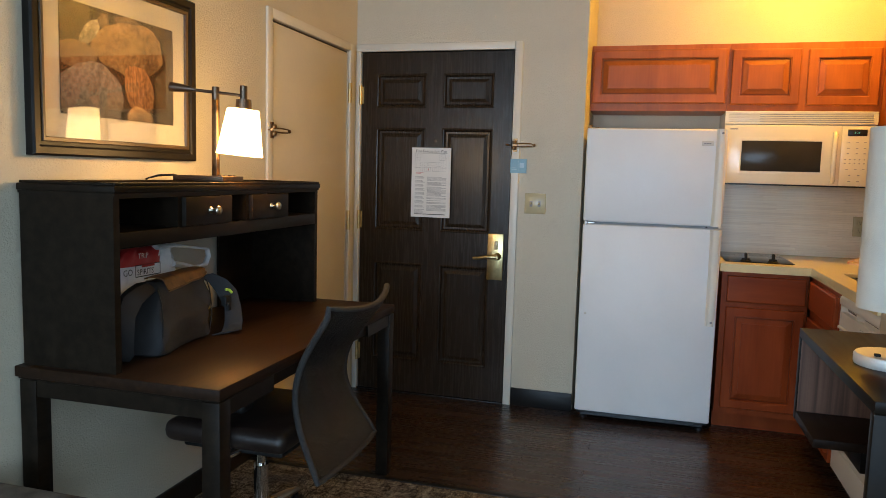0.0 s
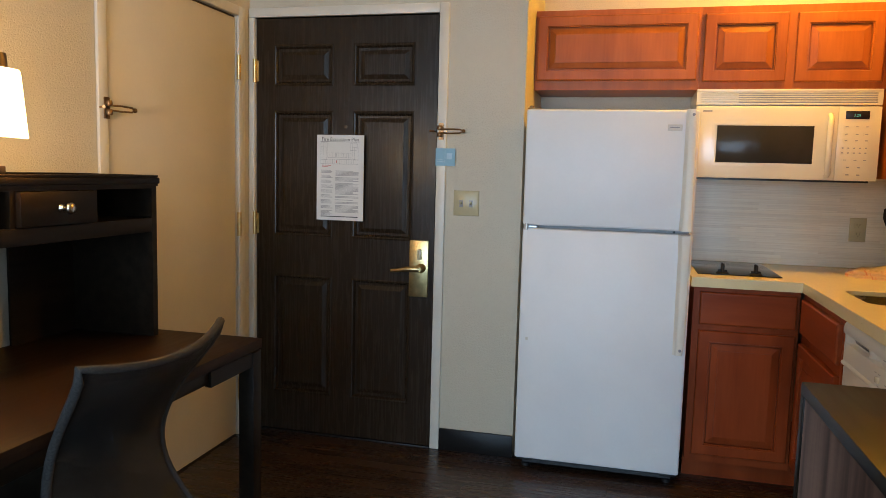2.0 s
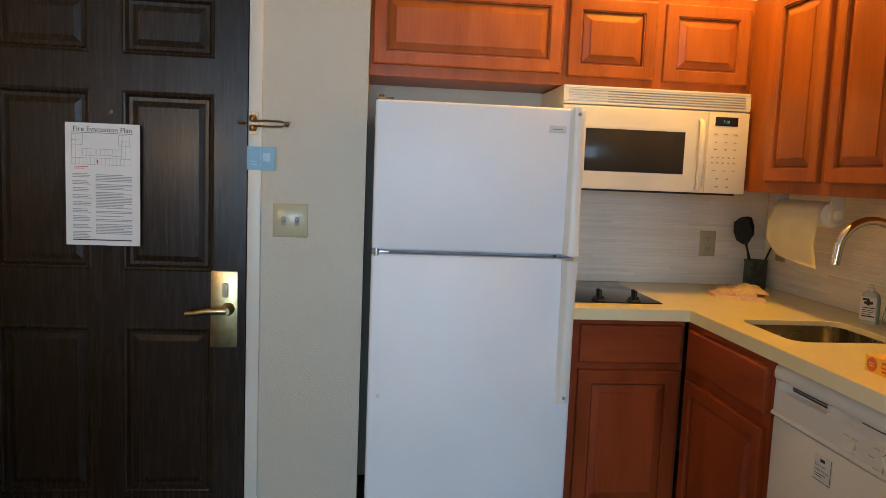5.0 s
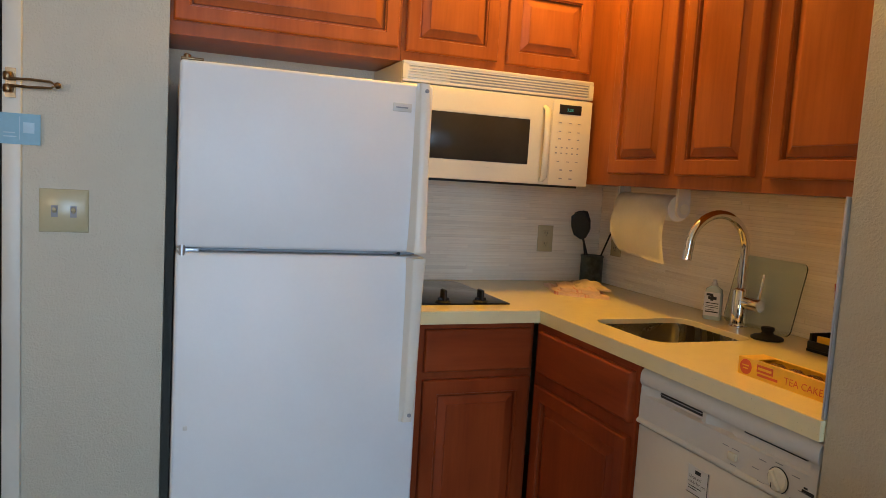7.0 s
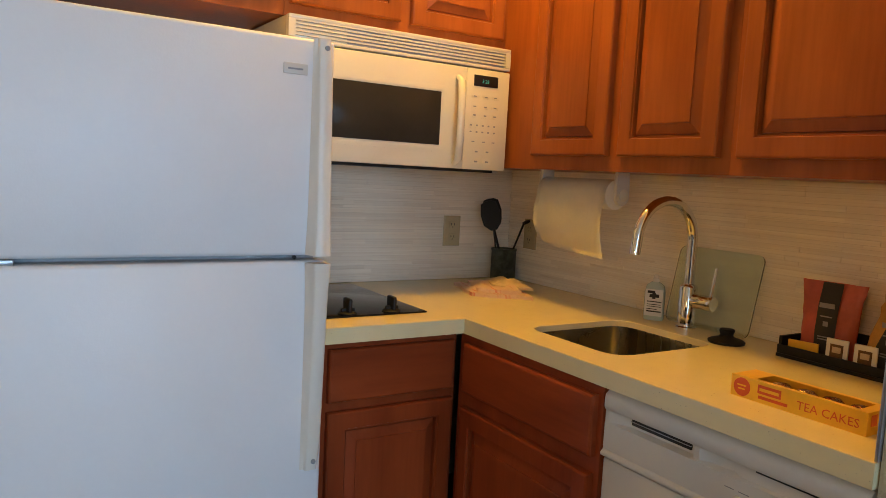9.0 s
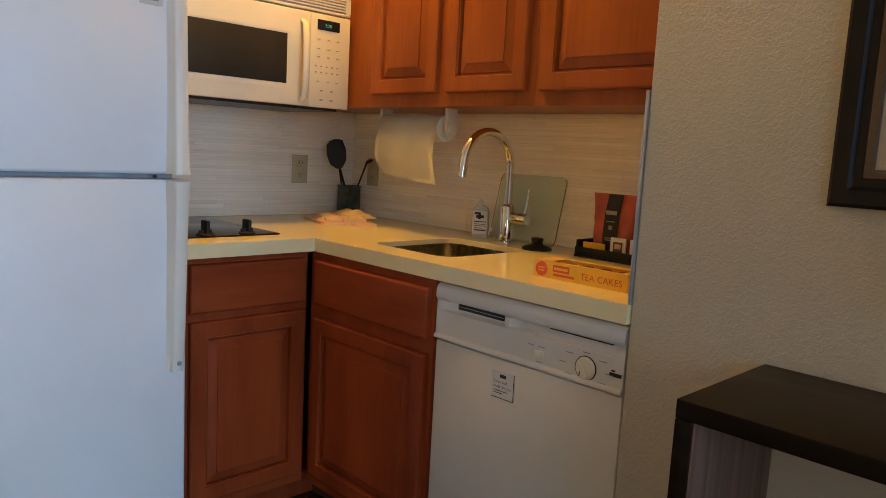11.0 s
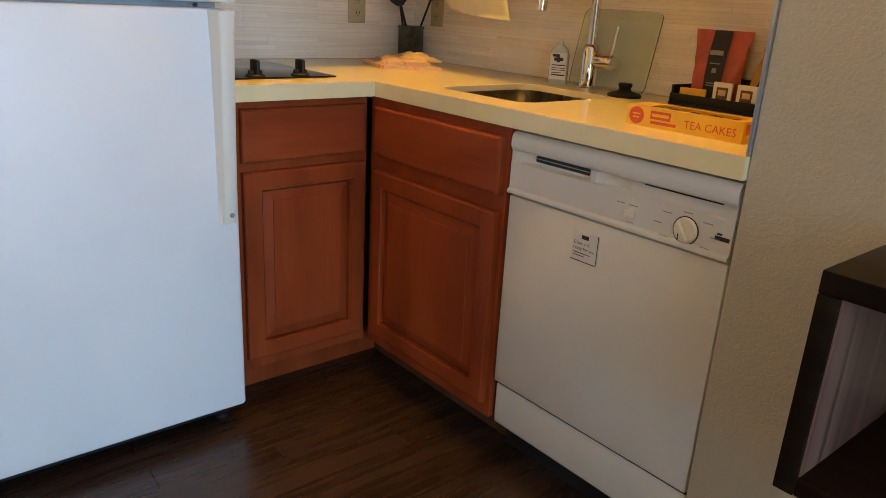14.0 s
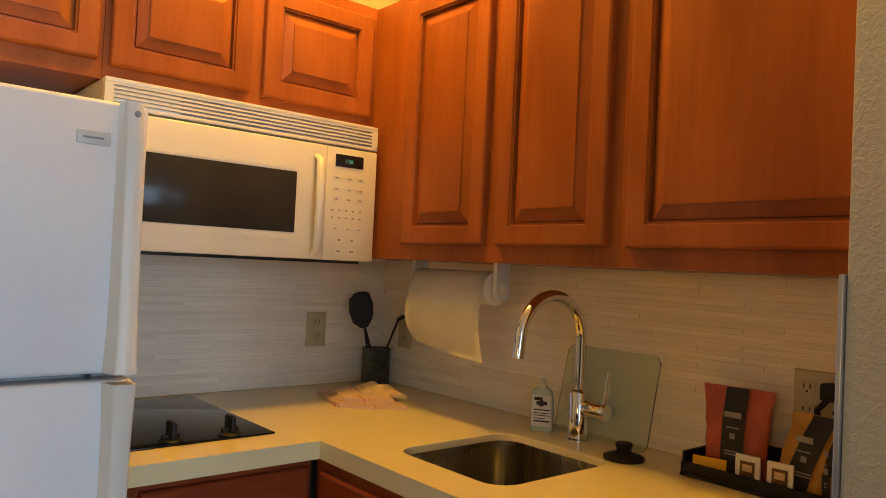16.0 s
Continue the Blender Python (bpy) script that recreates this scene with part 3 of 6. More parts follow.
# notice on the door
pp = thing("evacuation_notice", (-0.562, yf - 0.024, 1.088), "white fire evacuation plan sheet fixed to the entry door", "notice")
PX0, PX1, PZ0, PZ1, py = -0.682, -0.443, 1.086, 1.494, yf - 0.0245
part("sheet", box(PX0, PX1, py, yf - 0.0215, PZ0, PZ1), M_PAPER, pp)
o = Vector((PX0, py, PZ0))
pw, ph = PX1 - PX0, PZ1 - PZ0
lettering(pp, "Fire Evacuation Plan", o + X * pw / 2 + Z * (ph - 0.028) - Y * 0.0006, X, Z, 0.0235, M_INKD, "title", 0, "CENTER")
bars(o, X, Z, [(0.018, ph - 0.033, pw - 0.04, 0.0015)], M_INKD, pp, "title_rule")
rnd = random.Random(4)
plan = []
for x0, y0, w, h in ((0.02, 0.335, 0.035, 0.035), (0.17, 0.335, 0.035, 0.035), (0.02, 0.27, 0.19, 0.022), (0.055, 0.30, 0.04, 0.022), (0.10, 0.302, 0.05, 0.02), (0.15, 0.30, 0.03, 0.022), (0.02, 0.29, 0.03, 0.06), (0.18, 0.29, 0.03, 0.06)):
    plan += [(x0, y0, w, 0.001), (x0, y0 + h, w, 0.001), (x0, y0, 0.001, h), (x0 + w, y0, 0.001, h)]
    for k in range(int(w / 0.012)):
        plan.append((x0 + 0.012 * k, y0, 0.0008, h))
tagged(bars(o, X, Z, plan, M_INK, pp, "floor_plan"), kind="stuff")
bars(o, X, Z, [(0.028, 0.262, 0.045, 0.002), (0.028, 0.256, 0.03, 0.002), (0.10, 0.275, 0.004, 0.012)], M_REDINK, pp, "red_print")
txt = []
y = 0.238
while y > 0.03:
    for k in range(rnd.choice((3, 4, 5))):
        txt.append((0.022, y, rnd.uniform(0.045, 0.062), 0.0022))
        y -= 0.0052
    y -= 0.008
y = 0.236
while y > 0.03:
    txt.append((0.096, y, rnd.choice((0.118, 0.118, 0.09)), 0.0024))
    y -= 0.0052
    if rnd.random() < 0.16:
        y -= 0.006
tagged(bars(o, X, Z, txt, M_INK, pp, "small_print"), kind="stuff")
bars(o, X, Z, [(0.022, 0.016, 0.19, 0.004)], M_INKD, pp, "footer_line")

# blue sticker and light switches
st = thing("blue_sticker", (-0.045, YN, 1.36), "small pale blue sticker on the wall beside the door", "sticker")
part("sheet", box(-0.092, 0.001, YN - 0.0165, YN - 0.0142, 1.360, 1.440), M_BLUE, st)
bars((-0.092, YN - 0.0166, 1.360), X, Z, [(0.008, 0.018, 0.03, 0.003), (0.008, 0.028, 0.026, 0.003), (0.044, 0.012, 0.002, 0.06), (0.053, 0.03, 0.026, 0.028)], M_PEEL, st)
sw = thing("light_switch", (0.056, YN, 1.13), "ivory double toggle light switch plate", "light switch")
part("plate", profiled(B(), (-0.004, YN, 1.131), X, Z, 0.121, 0.117, [(0, 0), (0.001, 0.004), (0.009, 0.009)]), M_IVORY, sw)
for x in (0.034, 0.080):
    part("toggle_frame", box(x - 0.008, x + 0.008, YN - 0.0100, YN - 0.006, 1.172, 1.204), M_INK, sw)
    tg = B()
    tube(tg, [(x, YN - 0.006, 1.188), (x, YN - 0.020, 1.194)], [0.0065, 0.005], 8)
    part("toggle", tg, M_IVORY, sw)

# ---- fridge ----
FX0, FX1, FY = 0.340, 1.051, 6.848
fg = thing("refrigerator", ((FX0 + FX1) / 2, 7.2, 0), "tall white pebbled top-freezer refrigerator", "refrigerator")
part("cabinet", box(FX0 + 0.004, FX1 - 0.004, FY + 0.085, 7.55, 0.055, 1.595, bevel=0.006), M_FRIDGE, fg)
part("gasket", box(FX0 + 0.012, FX1 - 0.012, FY + 0.066, FY + 0.086, 0.09, 1.59), M_GREYGAP, fg)
fz = part("freezer_door", box(FX0, FX1, FY, FY + 0.066, 1.110, 1.610, bevel=0.010, seg=3), M_FRIDGE, fg)
fd = part("fridge_door", box(FX0, FX1, FY, FY + 0.066, 0.055, 1.097, bevel=0.010, seg=3), M_FRIDGE, fg)


def fridge_handle(z0, z1, grip_top, parent):
    """A long flared plastic grip along the door's edge."""
    bm = B()
    rings = []
    n = 24
    for i in range(n + 1):
        s = i / n
        z = z0 + (z1 - z0) * s
        near = s if grip_top else 1 - s
        flare = max(0.0, (near - 0.72) / 0.28) ** 2
        tail = max(0.0, (0.16 - near) / 0.16) ** 1.5
        xl, xr = FX1 - 0.055 - 0.004 * flare, FX1 - 0.009 - 0.006 * tail + 0.002 * flare
        yo = FY - 0.013 - 0.023 * near ** 0.9 - 0.003 * flare
        rings.append([Vector(p) for p in ((xl, FY - 0.001, z), (xr - 0.004, FY - 0.001, z), (xr, yo + 0.009, z), (xr - 0.001, yo + 0.003, z), (xr - 0.005, yo, z),
                                          (xl + 0.014, yo, z), (xl + 0.0105, yo + 0.003, z), (xl + 0.009, yo + 0.010, z))])
    ring_loft(bm, rings)
    part("handle", bm, M_HANDLE, parent, "cream plastic edge handle", 50)
    bm = B()
    zt = z0 + 0.022 if grip_top else z1 - 0.022
    lathe(bm, [(0.006, 0), (0.006, 0.004), (0.003, 0.005)], (FX1 - 0.026, FY - 0.0135, zt), (0, -1, 0), 14)
    part("screw_cap", bm, M_INK, parent)


fridge_handle(1.112, 1.612, False, fz)
fridge_handle(0.585, 1.094, True, fd)
part("badge", box(0.926, 0.984, FY - 0.004, FY, 1.525, 1.550, bevel=0.002), M_WHITE, fz, "small pale embossed maker's badge")
bars((0.926, FY - 0.0042, 1.525), X, Z, [(0.010, 0.010, 0.036, 0.004)], M_INK, fz, "badge_print")
part("badge_spot", box(0.37, 0.382, FY - 0.003, FY, 0.60, 0.612, bevel=0.002), M_WHITE, fd, "white door plug")
hb = B()
bx(hb, FX0 + 0.002, FX0 + 0.06, FY + 0.012, FY + 0.09, 1.611, 1.618, bevel=0.002)
lathe(hb, [(0.010, 0), (0.010, 0.012), (0.006, 0.015)], (FX0 + 0.018, FY + 0.022, 1.612), Z, 14)
part("top_hinge", hb, M_BRONZE, fg, "dark metal top hinge")
hb = B()
bx(hb, FX0 + 0.004, FX0 + 0.062, FY + 0.010, FY + 0.05, 1.097, 1.108, bevel=0.002)
lathe(hb, [(0.009, -0.014), (0.009, 0.014)], (FX0 + 0.016, FY + 0.006, 1.103), Z, 14)
part("middle_hinge", hb, M_ALU, fg, "metal middle hinge")
sc = B()
lathe(sc, [(0.005, 0), (0.005, 0.006)], (FX1 - 0.075, FY + 0.03, 1.103), (0, -1, 0), 12)
part("stop_pin", sc, M_DARKGAP, fg)
part("kick_grille", box(FX0 + 0.03, FX1 - 0.03, FY + 0.05, FY + 0.07, 0.02, 0.066), M_DARKGAP, fg)
for x in (FX0 + 0.045, FX1 - 0.045):
    ft = B()
    bx(ft, x - 0.035, x + 0.035, FY + 0.02, FY + 0.06, 0.040, 0.054, bevel=0.002)
    cyl(ft, (x, FY + 0.07, 0.0), (x, FY + 0.07, 0.055), 0.012, n=14)
    lathe(ft, [(0.020, 0), (0.020, 0.012), (0.012, 0.02)], (x, FY + 0.07, 0), Z, 14)
    part("foot", ft, M_DARKGAP, fg)
for x in (FX0 + 0.06, FX1 - 0.06):
    part("rear_foot", box(x - 0.02, x + 0.02, 7.44, 7.48, 0, 0.056), M_DARKGAP, fg)

# ---- cabinets ----
PANEL = [(0, -0.002), (0, 0.015), (0.002, 0.019), (0.006, 0.021), (0.046, 0.021), (0.0480, 0.0165), (0.0520, 0.0172), (0.0530, 0.0025), (0.0565, 0.0025), (0.0575, 0.0085), (0.084, 0.0165), (0.0846, 0.0196), (0.088, 0.0202)]
SLAB = [(0, -0.002), (0, 0.013), (0.002, 0.017), (0.006, 0.0195), (0.010, 0.020)]


def front(name, o, u, w, h, parent, loops, mat):
    return part(name, profiled(B(), o, u, Z, w, h, loops), mat, parent, "", 7)


ZU0, ZU1 = 1.740, 2.112
YF = 7.275
uc = thing("wall_cabinet", (0.69, 7.43, ZU0), "cherry wood wall cabinet above the refrigerator", "cabinet", "kitchen wall cabinets")
part("carcass", box(XA + 0.002, 1.072, YF, YB, ZU0, ZU1), M_CHERRY, uc)
front("door", (0.325, YF, 1.782), X, 0.733, 0.302, uc, PANEL, M_CHERRY)
uc = thing("wall_cabinet", (1.45, 7.43, ZU0), "cherry wood two-door wall cabinet above the microwave", "cabinet", "kitchen wall cabinets")
part("carcass", box(1.073, 1.848, YF, YB, ZU0, ZU1), M_CHERRY, uc)
front("door", (1.086, YF, 1.775), X, 0.352, 0.303, uc, PANEL, M_CHERRY)
front("door", (1.476, YF, 1.772), X, 0.352, 0.303, uc, PANEL, M_CHERRY)
XF, ZR0 = 1.85, 1.350
uc = thing("wall_cabinet", (2.0, 6.95, ZR0), "cherry wood corner wall cabinet with two tall doors", "cabinet", "kitchen wall cabinets")
part("carcass", box(XF, XR, 6.352, YB, ZR0, ZU1), M_CHERRY, uc)
front("door", (XF, 7.083, 1.393), -Y, 0.332, 0.69, uc, PANEL, M_CHERRY)
front("door", (XF, 6.705, 1.392), -Y, 0.326, 0.69, uc, PANEL, M_CHERRY)
uc = thing("wall_cabinet", (2.0, 6.07, ZR0), "cherry wood wall cabinet with one wide door", "cabinet", "kitchen wall cabinets")
part("carcass", box(XF, XR, YP + 0.001, 6.351, ZR0, ZU1), M_CHERRY, uc)
front("door", (XF, 6.326, 1.390), -Y, 0.53, 0.69, uc, PANEL, M_CHERRY)

YL, XC = 6.955, 1.515
lc = thing("base_cabinet", (1.3, 7.27, 0), "red-brown stained base cabinet under the cooktop", "cabinet", "kitchen base cabinets")
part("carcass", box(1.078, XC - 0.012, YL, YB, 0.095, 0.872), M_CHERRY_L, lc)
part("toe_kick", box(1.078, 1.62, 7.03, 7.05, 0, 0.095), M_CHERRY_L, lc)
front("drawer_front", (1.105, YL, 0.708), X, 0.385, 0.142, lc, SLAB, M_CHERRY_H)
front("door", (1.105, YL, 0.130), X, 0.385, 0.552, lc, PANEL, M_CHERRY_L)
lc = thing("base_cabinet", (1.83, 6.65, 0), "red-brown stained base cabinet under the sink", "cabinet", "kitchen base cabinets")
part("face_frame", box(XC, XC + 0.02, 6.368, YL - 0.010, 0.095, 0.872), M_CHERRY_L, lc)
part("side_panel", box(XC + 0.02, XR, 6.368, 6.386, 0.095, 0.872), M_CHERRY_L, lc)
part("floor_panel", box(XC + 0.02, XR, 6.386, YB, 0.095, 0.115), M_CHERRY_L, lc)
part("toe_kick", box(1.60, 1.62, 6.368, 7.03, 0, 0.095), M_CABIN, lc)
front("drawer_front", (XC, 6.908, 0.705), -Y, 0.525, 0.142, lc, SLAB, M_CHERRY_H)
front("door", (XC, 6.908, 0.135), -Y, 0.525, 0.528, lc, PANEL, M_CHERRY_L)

# ---- worktop with the sink's opening ----
SX0, SX1, SY0, SY1 = 1.605, 1.965, 6.425, 6.765
CZ0, CZ1 = 0.873, 0.915
wt = thing("worktop", (1.7, 6.7, CZ0), "speckled cream quartz L-shaped worktop", "countertop")


def rounded(x0, x1, y0, y1, r, n=6):
    pts = []
    for cx_, cy_, a0 in ((x1 - r, y0 + r, -90), (x1 - r, y1 - r, 0), (x0 + r, y1 - r, 90), (x0 + r, y0 + r, 180)):
        for i in range(n + 1):
            a = radians(a0 + 90 * i / n)
            pts.append((cx_ + r * math.cos(a), cy_ + r * math.sin(a)))
    return pts


bm = B()
part("slab", box(1.062, 1.4995, 6.912, YB - 0.001, CZ0, CZ1), M_COUNTER, wt, "", 30)
bx(bm, 1.4995, XR - 0.001, SY1 + 0.03, YB - 0.001, CZ0, CZ1)
bx(bm, 1.4995, XR - 0.001, YP + 0.001, SY0 - 0.03, CZ0, CZ1)
bx(bm, 1.4995, SX0 - 0.03, SY0 - 0.03, SY1 + 0.03, CZ0, CZ1)
bx(bm, SX1 + 0.03, XR - 0.001, SY0 - 0.03, SY1 + 0.03, CZ0, CZ1)
ins = rounded(SX0, SX1, SY0, SY1, 0.055)
outer = rounded(SX0 - 0.03, SX1 + 0.03, SY0 - 0.03, SY1 + 0.03, 0.0001)
ring_loft(bm, [[Vector((*p, CZ1 - 0.018)) for p in ins], [Vector((*p, CZ1 - 0.002)) for p in ins], [Vector((*p, CZ1)) for p in rounded(SX0 - 0.002, SX1 + 0.002, SY0 - 0.002, SY1 + 0.002, 0.057)], [Vector((*p, CZ1)) for p in outer]], caps=False)
part("slab", bm, M_COUNTER, wt, "", 30)
bm = B()
bowl = [(0.004, 0.0), (-0.002, 0.02), (-0.002, 0.13), (0.008, 0.155), (0.03, 0.168), (0.10, 0.172)]
rings = []
for d, dep in bowl:
    rings.append([Vector((*p, CZ1 - 0.018 - dep)) for p in rounded(SX0 - 0.006 + d, SX1 + 0.006 - d, SY0 - 0.006 + d, SY1 + 0.006 - d, max(0.02, 0.06 - d * 0.2))])
ring_loft(bm, rings, caps=False)
lastring = rings[-1]
f_ = [bm.verts.new(p - Z * 0.0002) for p in lastring]
bm.faces.new(f_)
sk_ = tagged(part("sink_bowl", bm, M_STEEL, None, "", 50), "undermount stainless steel kitchen sink", "sink")
dr = B()
lathe(dr, [(0.042, 0), (0.042, 0.004), (0.034, 0.005), (0.030, -0.002), (0.004, -0.002)], (1.79, 6.60, CZ1 - 0.190), Z, 24)
part("drain", dr, M_CHROME, sk_, "chrome drain")

# ---- dishwasher ----
DWX = 1.513
dw = thing("dishwasher", (1.8, 6.07, 0), "white built-in dishwasher with a control panel", "dishwasher")
DY0, DY1 = YP + 0.002, 6.362
part("tub", box(DWX + 0.05, 2.1, DY0 + 0.004, DY1 - 0.004, 0.09, 0.862), M_GREYGAP, dw)
part("door", box(DWX + 0.004, DWX + 0.05, DY0 + 0.004, DY1 - 0.003, 0.212, 0.712, bevel=0.004), M_WHITE, dw)
cp = B()
rings = []
for s, d in ((0.001, 0.0), (0.006, 0.0), (0.018, 0.001), (0.046, 0.010), (0.060, 0.018), (0.228, 0.018), (0.236, 0.004), (0.250, 0.003), (0.262, 0.012), (0.290, 0.019), (0.322, 0.019), (0.336, 0.009), (0.350, 0.007), (0.545, 0.006), (0.560, 0.0), (0.5735, 0.0)):
    prof = [(0.05, 0.716), (0.002, 0.716), (-0.003, 0.718), (-0.004, 0.722), (-0.003, 0.726), (0.003, 0.731), (0.003, 0.792), (0.004 + d, 0.796), (0.004 + d, 0.819), (0.001, 0.823), (-0.002, 0.830), (-0.002, 0.846), (0.001, 0.857), (0.009, 0.864), (0.05, 0.864)]
    rings.append([Vector((DWX + a, DY1 - s, z)) for a, z in prof])
ring_loft(cp, rings)
cpan = part("control_panel", cp, M_WHITE, dw, "moulded white control panel", 40)
part("vent_slot", box(DWX + 0.018, DWX + 0.026, DY1 - 0.222, DY1 - 0.064, 0.8015, 0.8165, bevel=0.003), M_DARKGAP, cpan, "dark vent slot")
part("vent_bar", box(DWX + 0.0165, DWX + 0.020, DY1 - 0.222, DY1 - 0.064, 0.8095, 0.8110), M_GREYGAP, cpan)
part("latch_gap", box(DWX + 0.0045, DWX + 0.014, DY0 + 0.035, DY0 + 0.205, 0.8180, 0.8210, bevel=0.001), M_DARKGAP, cpan)
part("rinse_button", box(DWX - 0.005, DWX + 0.010, 6.000, 6.024, 0.745, 0.763, bevel=0.003), M_CREAM, cpan, "cream push button")
bars((DWX + 0.0035, 6.048, 0.768), -Y, Z, [(0.0, 0.002, 0.020, 0.002), (0.030, 0.002, 0.022, 0.002), (0.028, -0.034, 0.018, 0.002)], M_INK, cpan)
kb = B()
ky, kz = 5.883, 0.753
lathe(kb, [(0.026, 0), (0.026, 0.003), (0.024, 0.006), (0.022, 0.008)], (DWX + 0.0042, ky, kz), (-1, 0, 0), 28)
part("dial", kb, M_CREAM, cpan, "round cream cycle dial")
kr = B()
lathe(kr, [(0.0278, 0), (0.0278, 0.002), (0.0262, 0.0025)], (DWX + 0.0036, ky, kz), (-1, 0, 0), 28)
part("dial_ring", kr, M_DARKGAP, cpan, "thin dark ring round the dial")
kg = B()
bx(kg, DWX - 0.0125, DWX - 0.0030, ky - 0.004, ky + 0.004, kz - 0.022, kz + 0.022, bevel=0.002)
bmesh.ops.rotate(kg, verts=kg.verts[:], cent=(0, ky, kz), matrix=Matrix.Rotation(radians(-35), 3, "X"))
part("dial_grip", kg, M_CREAM, cpan)
bars((DWX - 0.0041, ky + 0.012, kz - 0.020), -Y, Z, [(0.0, 0.0, 0.0025, 0.012)], M_INKD, cpan, "dial_pointer")
mk = []
for a in range(0, 360, 45):
    mk.append((0.062 * math.cos(radians(a)) - 0.010, 0.034 * math.sin(radians(a)), 0.020, 0.0022))
bars((DWX + 0.0035, ky, kz), -Y, Z, mk, M_INK, cpan, "dial_print", 0.002)
bars((DWX + 0.0035, 5.822, kz + 0.000), -Y, Z, [(0.0, 0.0, 0.03, 0.008), (0.004, 0.01, 0.01, 0.004)], M_INKD, cpan, "maker_mark", 0.002)
part("kick_panel", box(DWX + 0.012, DWX + 0.05, DY0 + 0.004, DY1 - 0.003, 0.085, 0.203, bevel=0.008, seg=3), M_WHITE, dw)
part("door_gap", box(DWX + 0.014, DWX + 0.049, DY0 + 0.005, DY1 - 0.004, 0.2035, 0.2115), M_DARKGAP, dw)
part("lower_toe", box(DWX + 0.07, DWX + 0.08, DY0, DY1, 0.0, 0.09), M_DARKGAP, dw)
part("lower_lip", box(DWX + 0.035, DWX + 0.07, DY0 + 0.004, DY1 - 0.003, 0.074, 0.086), M_ALU, dw)
part("side_strip", box(DWX + 0.02, DWX + 0.06, DY1 - 0.002, DY1 + 0.005, 0.09, 0.87), M_DARKGAP, dw)
sn = thing("clean_notice", (DWX, 6.116, 0.615), "small white card stuck on the dishwasher", "notice")
part("card", box(DWX + 0.0025, DWX + 0.0038, 6.080, 6.152, 0.615, 0.683), M_PAPER, sn)
for i, line in enumerate(("Clean and", "ready for you")):
    lettering(sn, line, (DWX + 0.0021, 6.147, 0.653 - 0.012 * i), -Y, Z, 0.0108, M_INKD, "lettering", 0)
bars((DWX + 0.0021, 6.152, 0.615), -Y, Z, [(0.007, 0.018, 0.046, 0.002), (0.007, 0.012, 0.030, 0.002), (0.026, 0.052, 0.020, 0.009), (0, 0, 0.072, 0.002), (0.070, 0, 0.002, 0.068)], M_INKD, sn)

# ---- microwave ----
MX0, MX1, MY, MZ0, MZ1 = 1.063, 1.823, 7.205, 1.338, 1.735
mw = thing("microwave", (1.44, 7.4, MZ0), "cream over-the-range microwave with a smoked window", "microwave")
part("body", box(MX0 + 0.004, MX1 - 0.004, MY + 0.03, YB, MZ0 + 0.006, MZ1), M_CREAM, mw)
part("underside", box(MX0 + 0.02, MX1 - 0.02, MY + 0.04, YB - 0.02, MZ0 - 0.008, MZ0 + 0.006), M_DARKGAP, mw, "dark filter underside")
ZV = 1.664
vg = B()
bx(vg, MX0, MX1, MY + 0.012, MY + 0.03, ZV, MZ1, bevel=0.003)
bx(vg, MX0, MX1, MY, MY + 0.012, MZ1 - 0.012, MZ1, bevel=0.003)
bx(vg, MX0, MX1, MY, MY + 0.012, ZV, ZV + 0.010, bevel=0.003)
bx(vg, MX0, MX0 + 0.02, MY, MY + 0.012, ZV + 0.010, MZ1 - 0.012)
bx(vg, MX1 - 0.02, MX1, MY, MY + 0.012, ZV + 0.010, MZ1 - 0.012)
vent = part("vent_grille", vg, M_CREAM, mw, "cream slatted vent grille")
part("vent_dark", box(MX0 + 0.18, MX1 - 0.02, MY + 0.0105, MY + 0.0118, ZV + 0.010, MZ1 - 0.012), M_GREYGAP, vent)
zz = ZV + 0.0155
while zz < MZ1 - 0.014:
    part("slat", box(MX0 + 0.02, MX1 - 0.02, MY + 0.001, MY + 0.010, zz, zz + 0.0052), M_CREAM, vent)
    zz += 0.0098
XD = 1.655
md = B()
bx(md, MX0, XD - 0.0006, MY - 0.002, MY + 0.028, MZ0, ZV - 0.005, bevel=0.004, seg=3)
mdoor = part("door", md, M_CREAM, mw)
part("window_bezel", profiled(B(), (MX0 + 0.075, MY - 0.002, 1.388), X, Z, 0.44, 0.205, [(0, -0.001), (0.0, 0.001), (0.012, 0.004), (0.018, 0.002)], cap=True), M_CREAM, mdoor)
part("window_glass", box(MX0 + 0.095, MX0 + 0.497, MY - 0.0062, MY - 0.003, 1.408, 1.573, bevel=0.001), M_MWGLASS, mdoor, "smoked glass window")
bars((MX0 + 0.03, MY - 0.0022, ZV - 0.03), X, Z, [(0, 0, 0.04, 0.006)], M_INK, mdoor, "maker_mark")
mh = B()
hx = 1.617
tube(mh, [(hx + 0.004, MY - 0.004, 1.624), (hx + 0.004, MY - 0.024, 1.612), (hx, MY - 0.036, 1.56), (hx - 0.002, MY - 0.040, 1.49), (hx, MY - 0.036, 1.42), (hx + 0.004, MY - 0.024, 1.366), (hx + 0.004, MY - 0.004, 1.354)],
     [0.011, 0.0125, 0.0125, 0.0125, 0.0125, 0.0125, 0.011], 14, 0.8)
part("handle", mh, M_CREAM, mdoor, "curved cream bar handle", 60)
part("control_panel", box(XD, MX1, MY, MY + 0.028, MZ0, ZV - 0.005, bevel=0.002), M_CREAM, mw)
